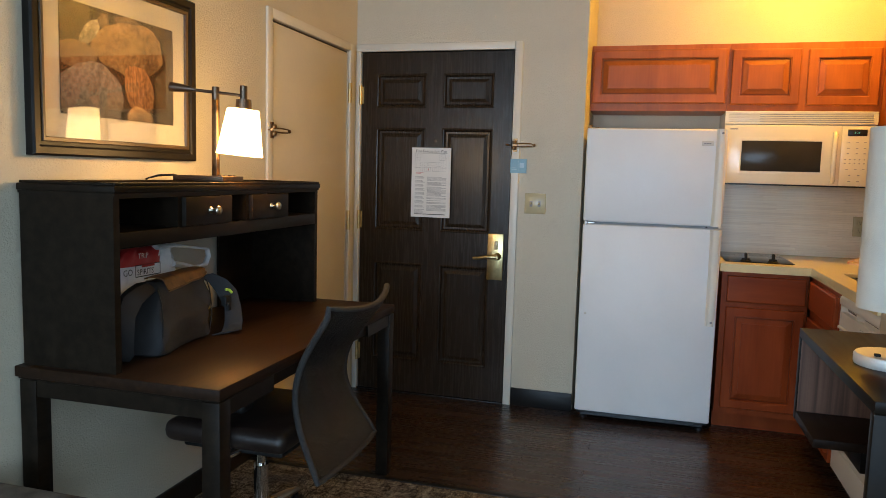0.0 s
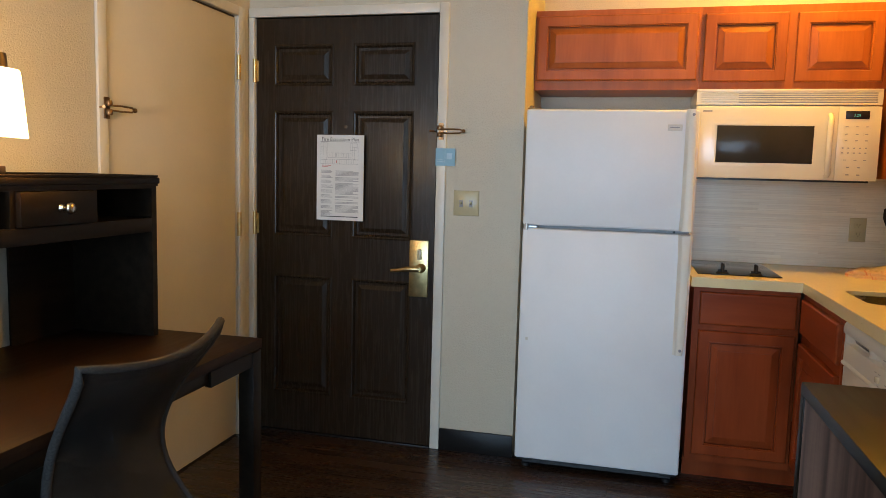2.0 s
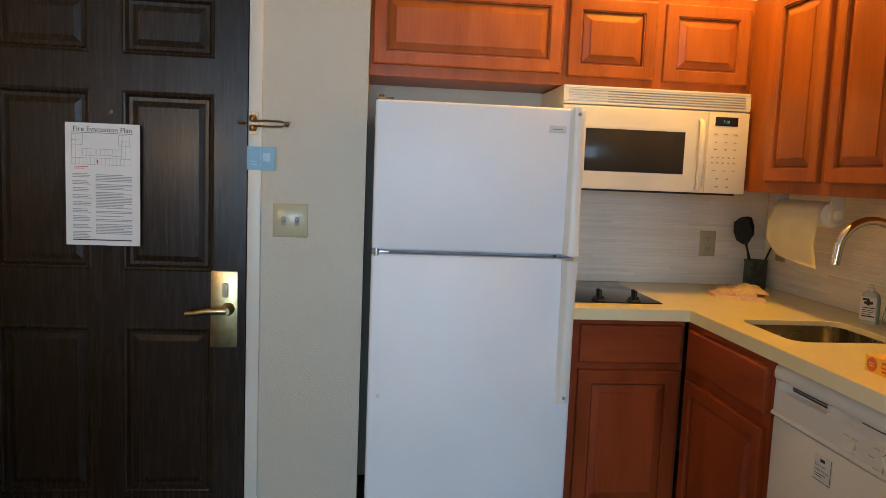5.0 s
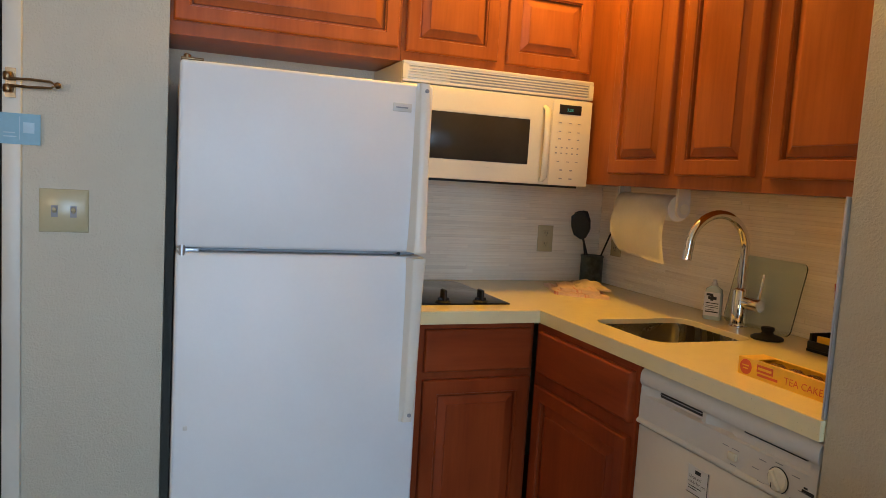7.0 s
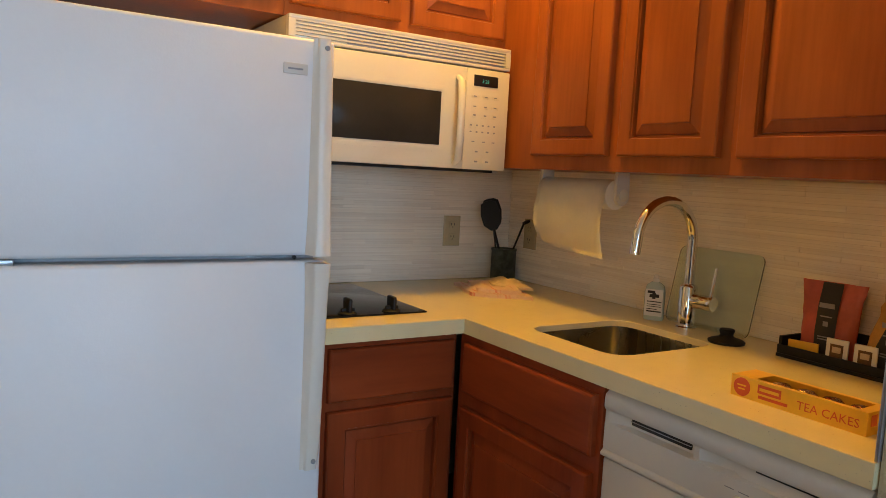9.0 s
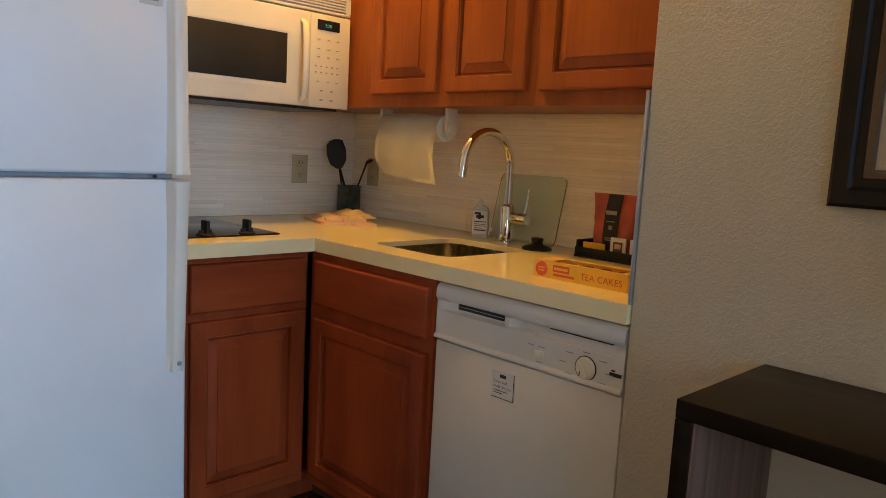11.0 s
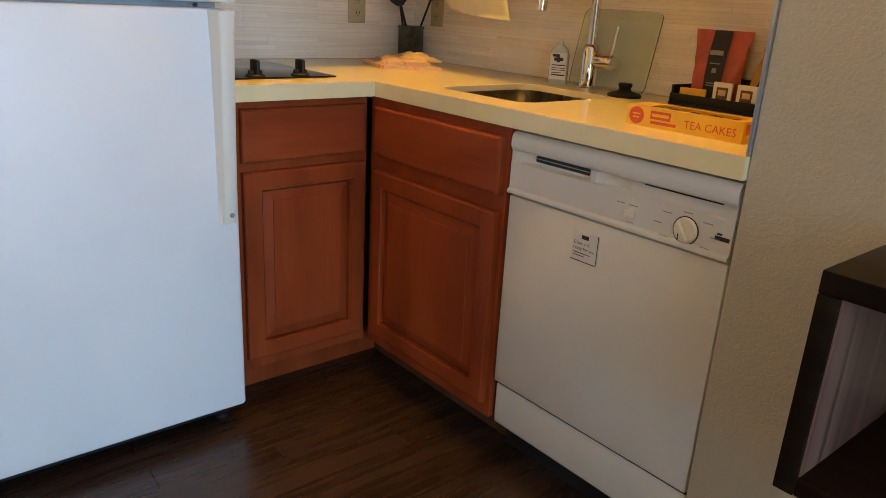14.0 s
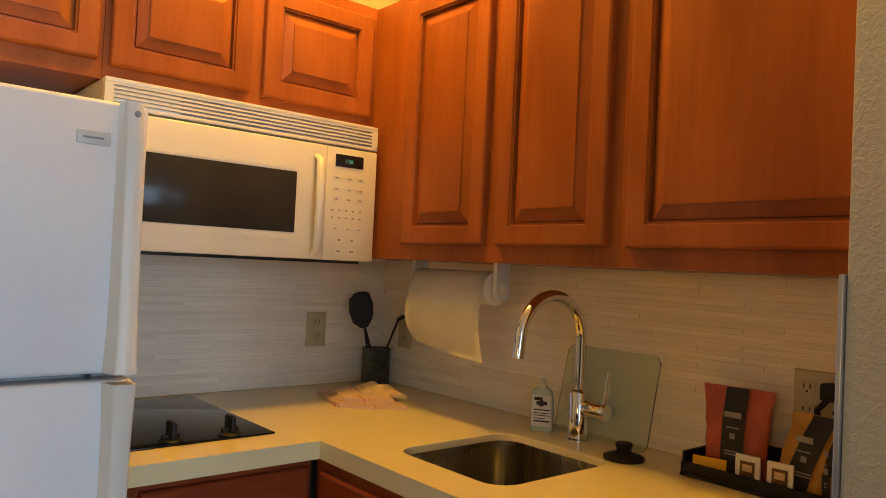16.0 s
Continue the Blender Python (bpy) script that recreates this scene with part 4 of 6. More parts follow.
part("display", box(1.682, 1.776, MY - 0.002, MY, 1.605, 1.640, bevel=0.001), M_DARKGAP, mw, "black clock display")
lettering(mw, "3:28", (1.713, MY - 0.0026, 1.616), X, Z, 0.016, M_DISPLAY, "clock_digits")
for zrow, xs, w, h in ((1.572, (1.690, 1.732, 1.770), 0.026, 0.010), (1.540, (1.690, 1.732, 1.770), 0.026, 0.010), (1.512, (1.690, 1.732, 1.770), 0.024, 0.014),
                       (1.480, (1.679, 1.702, 1.725, 1.748, 1.771), 0.017, 0.015), (1.459, (1.679, 1.702, 1.725, 1.748, 1.771), 0.017, 0.015),
                       (1.428, (1.690, 1.732, 1.770), 0.026, 0.010), (1.396, (1.705, 1.748), 0.026, 0.016), (1.364, (1.705, 1.748), 0.030, 0.016)):
    for x in xs:
        bt = part("button", box(x - w / 2, x + w / 2, MY - 0.0006, MY, zrow - h / 2, zrow + h / 2), M_CREAM, mw)
        bars((x - w / 2, MY - 0.0007, zrow - h / 2), X, Z, [(w * 0.28, h * 0.35, w * 0.44, h * 0.32)], M_INK, bt, "button_print")

# ---- desk with hutch ----
DKX, DKY0, DKY1, DKZ = -0.378, 4.470, 5.838, 0.765
dk = thing("desk", (-0.71, 5.15, 0), "espresso wood writing desk with square legs", "desk")
part("tabletop", box(XL + 0.004, DKX, DKY0, DKY1, DKZ - 0.032, DKZ, bevel=0.003), M_DESKTOP, dk)
for x0, x1, y0, y1 in ((DKX - 0.056, DKX - 0.002, DKY0 + 0.002, DKY0 + 0.056), (DKX - 0.056, DKX - 0.002, DKY1 - 0.056, DKY1 - 0.002),
                       (XL + 0.02, XL + 0.076, DKY0 + 0.002, DKY0 + 0.056), (XL + 0.02, XL + 0.076, DKY1 - 0.056, DKY1 - 0.002)):
    part("leg", box(x0, x1, y0, y1, 0.0, DKZ - 0.038, bevel=0.002), M_ESPRESSO, dk)
for a in ((XL + 0.076, DKX - 0.056, DKY0 + 0.006, DKY0 + 0.028), (XL + 0.076, DKX - 0.056, DKY1 - 0.028, DKY1 - 0.006), (DKX - 0.026, DKX - 0.006, DKY0 + 0.056, DKY0 + 0.30),
          (DKX - 0.026, DKX - 0.006, DKY1 - 0.30, DKY1 - 0.056), (XL + 0.03, XL + 0.05, DKY0 + 0.056, DKY1 - 0.056)):
    part("apron", box(*a, DKZ - 0.085, DKZ - 0.038), M_ESPRESSO, dk)
part("shadow_rail", box(XL + 0.01, DKX - 0.008, DKY0 + 0.008, DKY1 - 0.008, DKZ - 0.038, DKZ - 0.032), M_ESPRESSO, dk)
part("pencil_drawer", box(DKX - 0.45, DKX - 0.014, DKY0 + 0.30, DKY1 - 0.30, DKZ - 0.075, DKZ - 0.040, bevel=0.002), M_ESPRESSO, dk)

HX, HY0, HY1, HZ = -0.720, 4.495, 5.764, 1.293
ht = thing("desk_hutch", (-0.88, 5.13, DKZ), "espresso wood desk hutch with cubbies and two small drawers", "desk hutch")
HB = -1.035
part("side_panel", box(HB, HX, HY0, HY0 + 0.024, DKZ, HZ - 0.03), M_ESPRESSO, ht)
part("side_panel", box(HB, HX, HY1 - 0.024, HY1, DKZ, HZ - 0.03), M_ESPRESSO, ht)
part("top", box(HB - 0.005, HX + 0.010, HY0 - 0.006, HY1 + 0.006, HZ - 0.026, HZ - 0.006, bevel=0.003), M_ESPRESSO, ht)
part("top_moulding", box(HB - 0.003, HX + 0.005, HY0 - 0.002, HY1 + 0.002, HZ - 0.034, HZ - 0.026), M_ESPRESSO, ht)
for a in ((HB, HB + 0.012, HY0, HY1), (HX - 0.004, HX + 0.008, HY0, HY1), (HB + 0.012, HX - 0.004, HY0, HY0 + 0.012), (HB + 0.012, HX - 0.004, HY1 - 0.012, HY1)):
    part("top_rim", box(*a, HZ - 0.006, HZ + 0.002, bevel=0.002), M_ESPRESSO, ht)
part("shelf", box(HB, HX - 0.002, HY0 + 0.024, HY1 - 0.024, 1.138, 1.156), M_ESPRESSO, ht)
part("front_rail", box(HX - 0.022, HX, HY0 + 0.024, HY1 - 0.024, 1.112, 1.157, bevel=0.001), M_ESPRESSO, ht)
part("front_rail", box(HX - 0.022, HX, HY0 + 0.024, HY1 - 0.024, 1.252, 1.262), M_ESPRESSO, ht)
part("back_panel", box(HB, HB + 0.008, HY0 + 0.024, HY1 - 0.024, 1.156, 1.262), M_ESPRESSO, ht)
part("back_panel", box(HB, HB + 0.008, 5.476, HY1 - 0.024, DKZ, 1.138), M_ESPRESSO, ht)
for y in (4.790, 5.072, 5.186, 5.480):
    part("divider", box(HB + 0.008, HX - 0.001, y - 0.009, y + 0.009, 1.157, 1.252), M_ESPRESSO, ht)
for y0, y1 in ((4.800, 5.062), (5.196, 5.470)):
    dwr = part("drawer", box(HX - 0.20, HX + 0.014, y0, y1, 1.159, 1.250, bevel=0.002), M_ESPRESSO, ht)
    ym = (y0 + y1) / 2
    kb = B()
    lathe(kb, [(0.012, 0.0), (0.012, 0.003), (0.006, 0.007), (0.006, 0.018), (0.014, 0.024), (0.016, 0.030), (0.013, 0.036), (0.004, 0.038)], (HX + 0.014, ym, 1.205), (1, 0, 0), 20)
    part("knob", kb, M_NICKEL, dwr, "satin nickel knob", 60)

# ---- lamp on the hutch ----
LX, LY = -0.800, 5.108
SHX, SHY = -0.700, 5.125
lm = thing("desk_lamp", (LX, LY, HZ - 0.006), "bronze desk lamp with a lit white shade", "lamp")
part("base", box(LX - 0.135, LX + 0.063, LY - 0.057, LY + 0.078, HZ + 0.002, HZ + 0.022, bevel=0.002), M_LAMPMETAL, lm)
part("pole", box(LX - 0.010, LX + 0.010, LY - 0.010, LY + 0.010, HZ + 0.022, 1.586, bevel=0.002), M_BRONZE, lm)
ar = B()
cyl(ar, (LX, LY, 1.580), (LX, LY, 1.624), 0.013, n=18)
adir = (Vector((SHX, SHY, 0)) - Vector((LX, LY, 0))).normalized()
lean = (adir - Z * 0.10).normalized()
tube(ar, [Vector((LX, LY, 1.605)) - lean * 0.09, Vector((LX, LY, 1.605)) + lean * 0.102], 0.0055, 12)
lathe(ar, [(0.016, 0), (0.017, 0.008), (0.011, 0.07), (0.006, 0.09)], Vector((LX, LY, 1.606)) - lean * 0.165, lean, 20)
part("arm", ar, M_LAMPMETAL, lm)
so = B()
cyl(so, (SHX, SHY, 1.579), (SHX, SHY, 1.629), 0.013, n=18)
cyl(so, (SHX, SHY, 1.540), (SHX, SHY, 1.582), 0.029, 0.026, n=22)
part("socket", so, M_LAMPMETAL, lm)
shd = B()
ang = [2 * math.pi * i / 40 for i in range(40)]
ring_loft(shd, [[Vector((SHX + r * math.cos(a), SHY + r * math.sin(a), z)) for a in ang] for r, z in ((0.026, 1.550), (0.052, 1.549), (0.056, 1.544), (0.080, 1.388), (0.077, 1.388), (0.053, 1.542), (0.026, 1.544))], caps=False)
bmesh.ops.rotate(shd, verts=shd.verts[:], cent=(SHX, SHY, 1.56), matrix=Matrix.Rotation(radians(-5), 3, adir.cross(Z)))
shade = part("shade", shd, M_SHADE_ON, lm, "glowing white tapered shade", 50)
shade.visible_shadow = False
for dy in (-0.02, 0.045):
    sw_ = B()
    lathe(sw_, [(0.013, 0), (0.013, 0.003), (0.008, 0.004)], (LX + 0.035, LY + dy, HZ + 0.022), Z, 16)
    part("base_socket", sw_, M_BLACK, lm)
cd = B()
tube(cd, [(LX - 0.135, LY, HZ + 0.012), (LX - 0.16, LY - 0.02, HZ + 0.022), (-1.0, LY - 0.05, HZ + 0.018), (-1.041, LY - 0.06, HZ + 0.006), (-1.042, LY - 0.06, 1.20)], 0.004, 8)
part("cord", cd, M_BLACK, lm, "black power cord")

# ---- pictures ----
rnd = random.Random(5)


def stone_mat(name, c, stretch=(20, 20, 20), crack=1.0, turn=0.0):
    """A photographed stone: mottled, cracked, and printed lighter at its upper edge."""
    m = material(name, c, 0.6, vary=0.22, scale=(60, 60, 60), fine=110, second=tuple(v * 0.5 for v in c), detail=8.0, spec=0.1)
    n, l = m.node_tree.nodes, m.node_tree.links
    b = n["Principled BSDF"]
    old = b.inputs["Base Color"].links[0].from_socket
    tc = n.new("ShaderNodeTexCoord")
    mp = n.new("ShaderNodeMapping")
    mp.inputs["Scale"].default_value = stretch
    mp.inputs["Rotation"].default_value = (turn, 0, 0)
    l.new(tc.outputs["Object"], mp.inputs["Vector"])
    nz = n.new("ShaderNodeTexNoise")
    nz.inputs["Scale"].default_value, nz.inputs["Detail"].default_value, nz.inputs["Distortion"].default_value = 1.0, 5.0, 1.6
    l.new(mp.outputs[0], nz.inputs["Vector"])
    rp = n.new("ShaderNodeValToRGB")
    el = rp.color_ramp.elements
    el[0].position, el[0].color = 0.40, (1, 1, 1, 1)
    el[1].position, el[1].color = 0.60, (1, 1, 1, 1)
    for pos, v in ((0.47, 1 - 0.25 * crack), (0.50, 1 - 0.62 * crack), (0.53, 1.0)):
        e = el.new(pos)
        e.color = (v, v, v, 1)
    l.new(nz.outputs["Fac"], rp.inputs["Fac"])
    sep = n.new("ShaderNodeSeparateXYZ")
    l.new(tc.outputs["Generated"], sep.inputs[0])
    gr = n.new("ShaderNodeMapRange")
    gr.inputs["To Min"].default_value, gr.inputs["To Max"].default_value = 0.45, 1.25
    l.new(sep.outputs["Z"], gr.inputs["Value"])
    for k, sock in enumerate((rp.outputs["Color"], gr.outputs[0])):
        mx = n.new("ShaderNodeMix")
        mx.data_type, mx.blend_type = "RGBA", "MULTIPLY"
        mx.inputs[0].default_value = 1.0
        l.new(old, mx.inputs[6])
        l.new(sock, mx.inputs[7])
        old = mx.outputs[2]
    l.new(old, b.inputs["Base Color"])
    return m


S_GRANITE = stone_mat("printed_grey_granite", (0.15, 0.12, 0.10), (50, 50, 50), 0.55)
S_TAN = stone_mat("printed_tan_stone", (0.27, 0.160, 0.075), (14, 14, 26), 0.75, 0.5)
S_PALE = stone_mat("printed_pale_stone", (0.32, 0.26, 0.18), (30, 30, 30), 0.4)
S_BROWN = stone_mat("printed_brown_stone", (0.17, 0.11, 0.062), (30, 30, 30), 0.5)
S_RUST = stone_mat("printed_rust_stone", (0.25, 0.115, 0.048), (60, 60, 7), 1.0, 0.25)
S_OLIVE = stone_mat("printed_olive_stone", (0.085, 0.062, 0.036), (20, 20, 9), 0.6, 0.3)
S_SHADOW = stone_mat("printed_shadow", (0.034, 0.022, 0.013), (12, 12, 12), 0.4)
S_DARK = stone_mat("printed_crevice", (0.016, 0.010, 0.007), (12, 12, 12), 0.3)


def blob(o, u, v, cx_, cy_, rx, ry, w, h, lift, clip, seed, tilt=0.0):
    """The outline of a stone on the print, clipped to the print's edge."""
    r = random.Random(seed)
    ph = [r.uniform(0, 6.28) for _ in range(4)]
    pts = []
    for i in range(72):
        a = 2 * math.pi * i / 72
        k = 1 + 0.06 * math.sin(2 * a + ph[0]) + 0.05 * math.sin(3 * a + ph[1]) + 0.03 * math.sin(5 * a + ph[2]) + 0.018 * math.sin(9 * a + ph[3]) + 0.010 * math.sin(17 * a + ph[1])
        ca, sa = math.cos(a) * rx * k, math.sin(a) * ry * k
        x = (cx_ + ca * math.cos(tilt) - sa * math.sin(tilt)) * w
        y = (cy_ + ca * math.sin(tilt) + sa * math.cos(tilt)) * h
        pts.append((min(max(x, 0), w), min(max(y, 0), h)))
    clean = [p for i, p in enumerate(pts) if (abs(p[0] - pts[i - 1][0]) + abs(p[1] - pts[i - 1][1])) > 1e-5]
    n = u.cross(v)
    bm = B()
    bm.faces.new([bm.verts.new(o + u * x + v * y + n * lift) for x, y in clean])
    return bm


def framed_picture(o, u, w, h, fw, iw0, iw1, ih0, ih1, label, stones):
    """A moulded frame, mat, print and glass; o is the lower corner on the wall, u runs along the wall."""
    o, u = Vector(o), Vector(u)
    n = u.cross(Z)
    p = thing("framed_picture", o + u * w / 2 + n * 0.001, label, "picture", "framed pictures")
    part("frame", profiled(B(), o, u, Z, w, h, [(0, 0.001), (0, 0.024), (0.006, 0.030), (fw * 0.45, 0.026), (fw * 0.55, 0.020), (fw * 0.74, 0.018)], cap=False), M_FRAME, p, "dark bronze moulded frame", 20)
    part("frame_lip", profiled(B(), o, u, Z, w, h, [(fw * 0.74, 0.019), (fw * 0.78, 0.023), (fw * 0.96, 0.021), (fw, 0.012)], cap=False), M_FRAMELIP, p, "rubbed bronze inner lip", 20)
    part("mat_board", profiled(B(), o, u, Z, w, h, [(0.004, 0.0012), (0.004, 0.010)]), M_MATBOARD, p, "cream mat board")
    po, pw_, ph_ = o + u * iw0 + Z * ih0 + n * 0.0108, iw1 - iw0, ih1 - ih0
    if stones:
        bm = B()
        bm.faces.new([bm.verts.new(po + u * a + Z * b) for a, b in ((0, 0), (pw_, 0), (pw_, ph_), (0, ph_))])
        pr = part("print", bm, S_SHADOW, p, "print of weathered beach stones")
        for i, (cx_, cy_, rx, ry, mt, ti) in enumerate(stones):
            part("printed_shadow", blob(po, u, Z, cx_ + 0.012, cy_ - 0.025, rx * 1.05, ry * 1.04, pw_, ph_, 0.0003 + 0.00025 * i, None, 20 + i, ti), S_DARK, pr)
            part("printed_stone", blob(po, u, Z, cx_, cy_, rx, ry, pw_, ph_, 0.0004 + 0.00025 * i, None, 20 + i, ti), mt, pr)
    gl = part("glass", box(*sorted(((o + u * fw * 0.9).x + n.x * 0.0135, (o + u * (w - fw * 0.9)).x + n.x * 0.0165)), *sorted(((o + u * fw * 0.9).y, (o + u * (w - fw * 0.9)).y)), o.z + fw * 0.9, o.z + h - fw * 0.9), M_CLEAR, p)
    gl.visible_shadow = False
    return p


framed_picture((XL, 4.538, 1.366), Y, 0.782, 0.598, 0.056, 0.120, 0.660, 0.128, 0.470, "framed photograph of weathered stones on the wall above the desk",
               [(0.07, 0.84, 0.17, 0.24, S_OLIVE, -0.2), (0.33, 0.83, 0.055, 0.15, S_BROWN, -0.15), (0.23, 0.76, 0.058, 0.14, S_PALE, -0.45), (0.92, 0.38, 0.11, 0.52, S_OLIVE, -0.06), (0.55, 0.94, 0.12, 0.06, S_BROWN, 0.1),
                (0.58, 0.69, 0.31, 0.27, S_TAN, 0.42), (0.13, 0.54, 0.155, 0.12, S_BROWN, 0.0), (0.24, 0.18, 0.29, 0.30, S_GRANITE, -0.10), (0.655, 0.30, 0.13, 0.27, S_RUST, 0.22), (0.66, 0.02, 0.13, 0.12, S_TAN, 0.0)])
framed_picture((XP, 5.425, 1.152), -Y, 0.825, 0.62, 0.062, 0.16, 0.66, 0.12, 0.5, "framed picture above the wall shelf", None)

# ---- wall shelf and its lamp ----
GX, GY0, GY1, GZ0, GZ1 = 1.192, 4.648, 5.503, 0.550, 0.860
GYM = 5.197                                # where the short lower board ends
ws = thing("wall_shelf", (1.36, 5.08, 0.004), "dark espresso wall-mounted shelf with a short open box at one end", "shelf")
part("top", box(GX, XP, GY0, GY1, GZ1 - 0.030, GZ1, bevel=0.002), M_ESPRESSO, ws)
part("bottom", box(GX + 0.001, XP, GYM, GY1 - 0.0285, GZ0 + 0.001, GZ0 + 0.029, bevel=0.002), M_DESKTOP, ws, "short lower board")
sp = part("side_panel", box(GX, XP, GY1 - 0.028, GY1, GZ0, GZ1 - 0.0305, bevel=0.002), M_ESPRESSO, ws)
part("inner_facing", box(GX + 0.004, XP - 0.002, GY1 - 0.0305, GY1 - 0.0285, GZ0 + 0.0295, GZ1 - 0.031), M_ZEBRA, sp, "striped walnut facing")
part("end_panel", box(GX, XP - 0.020, GY0, GY0 + 0.028, 0.004, GZ1 - 0.0305, bevel=0.002), M_ESPRESSO, ws, "full-height end panel standing on the carpet")
part("ledger", box(GX + 0.15, XP, 5.257, GY1 + 0.002, 0.466, GZ0 + 0.0005, bevel=0.002), M_ESPRESSO, ws, "cleat under the lower board")
TX, TY = 1.335, 5.035
tl = thing("table_lamp", (TX, TY, GZ1), "unlit table lamp with a white drum shade on the wall shelf", "lamp")
tb = B()
lathe(tb, [(0.092, 0), (0.094, 0.006), (0.094, 0.024), (0.090, 0.030)], (TX, TY, GZ1), Z, 40)
part("base", tb, material("pale_satin_nickel", (0.74, 0.73, 0.71), 0.5, 0.5, vary=0.03), tl, "round satin nickel base", 40)
part("pole", box(TX - 0.012, TX + 0.012, TY - 0.012, TY + 0.012, GZ1 + 0.030, 1.40, bevel=0.002), M_NICKEL, tl)
part("switch", box(TX - 0.055, TX - 0.040, TY - 0.045, TY - 0.030, GZ1 + 0.030, GZ1 + 0.037, bevel=0.002), M_BLACK, tl)
sh = B()
ang = [2 * math.pi * i / 48 for i in range(48)]
ring_loft(sh, [[Vector((TX + r * math.cos(a), TY + r * math.sin(a), z)) for a in ang] for r, z in ((0.098, 1.015), (0.099, 1.500), (0.097, 1.500), (0.096, 1.015))], close=True)
part("shade", sh, M_SHADE_OFF, tl, "white textured drum shade", 50)

# ---- desk chair ----
CHX, CHY = -0.318, 5.08
ch = thing("desk_chair", (CHX - 0.22, CHY, 0), "black mesh-backed swivel desk chair with a brown seat", "chair")


def back_point(s, t):
    """s from the seat up, t across."""
    z = 0.368 + 0.545 * s
    half = 0.245 - 0.055 * math.sin(math.pi * s) ** 1.3 + 0.010 * s
    x = CHX + 0.045 - 0.105 * math.sin(math.pi * min(1, s * 1.05)) ** 1.2 + 0.065 * s ** 2
    x += 0.045 * (t * t) * (-1) * (0.35 + 0.65 * s) + 0.012
    z += 0.028 * (t * t - 0.4) * s
    return Vector((x, CHY + half * t + 0.012, z))


mb = B()
N, Mr = 14, 20
front_, back_ = [], []
for i in range(Mr + 1):
    front_.append([mb.verts.new(back_point(i / Mr, -1 + 2 * j / N)) for j in range(N + 1)])
    back_.append([mb.verts.new(back_point(i / Mr, -1 + 2 * j / N) + X * 0.006) for j in range(N + 1)])
for i in range(Mr):
    for j in range(N):
        mb.faces.new((front_[i][j], front_[i + 1][j], front_[i + 1][j + 1], front_[i][j + 1]))
        mb.faces.new((back_[i][j], back_[i][j + 1], back_[i + 1][j + 1], back_[i + 1][j]))
M_MESH = material("black_chair_mesh", (0.0075, 0.0066, 0.0060), 0.6, vary=0.3, scale=(9, 9, 9), fine=900, bump=0.6, bump_scale=900)
M_MESH.node_tree.nodes["Principled BSDF"].inputs["Alpha"].default_value = 0.8
part("backrest", mb, M_MESH, ch, "black woven mesh backrest", 60)
edge = [back_point(i / Mr, -1) for i in range(Mr + 1)] + [back_point(1, -1 + 2 * j / N) for j in range(1, N)] + [back_point(1 - i / Mr, 1) for i in range(Mr + 1)] + [back_point(0, 1 - 2 * j / N) for j in range(1, N)]
fb = B()
rings = []
pts = [p + X * 0.003 for p in edge]
for i, p in enumerate(pts):
    d = (pts[(i + 1) % len(pts)] - pts[i - 1]).normalized()
    u_ = d.cross(X).normalized()
    v_ = d.cross(u_)
    rings.append([p + (u_ * math.cos(2 * math.pi * k / 8) * 0.009 + v_ * math.sin(2 * math.pi * k / 8) * 0.011) for k in range(8)])
ring_loft(fb, rings, close=True)
M_WEAVE = material("grey_bound_edge", (0.030, 0.027, 0.025), 0.8, vary=0.3, scale=(200, 200, 200), fine=700, bump=0.7, bump_scale=700)
part("back_frame", fb, M_WEAVE, ch, "grey fabric-bound edge of the backrest", 60)
st_ = box(CHX - 0.52, CHX - 0.07, CHY - 0.24, CHY + 0.24, 0.435, 0.510, bevel=0.034, seg=4)
part("seat", st_, M_SEAT, ch, "dark brown padded vinyl seat", 60)
part("seat_pan", box(CHX - 0.47, CHX - 0.10, CHY - 0.19, CHY + 0.19, 0.410, 0.436, bevel=0.01), M_BLACK, ch)
ml = B()
tube(ml, [(CHX - 0.13, CHY, 0.42), (CHX - 0.02, CHY, 0.42), (CHX - 0.01, CHY, 0.43), (CHX - 0.035, CHY, 0.47)], [0.022, 0.022, 0.02, 0.016], 12, 0.6)
part("back_bar", ml, M_BLACK, ch)
for sgn in (-1, 1):
    am = B()
    tube(am, [(CHX - 0.26, CHY + sgn * 0.20, 0.425), (CHX - 0.26, CHY + sgn * 0.275, 0.43), (CHX - 0.262, CHY + sgn * 0.292, 0.47), (CHX - 0.275, CHY + sgn * 0.292, 0.60)], 0.014, 12)
    part("arm_post", am, M_CHROME, ch, "chrome arm post")
    part("armrest", box(CHX - 0.40, CHX - 0.16, CHY + sgn * 0.292 - 0.035, CHY + sgn * 0.292 + 0.035, 0.595, 0.628, bevel=0.014, seg=3), M_BLACK, ch)
gs = B()
cyl(gs, (CHX - 0.285, CHY, 0.12), (CHX - 0.285, CHY, 0.30), 0.026, n=20)
cyl(gs, (CHX - 0.285, CHY, 0.30), (CHX - 0.285, CHY, 0.412), 0.015, n=18)
part("gas_lift", gs, M_CHROME, ch, "steel gas lift")
hubx = CHX - 0.285
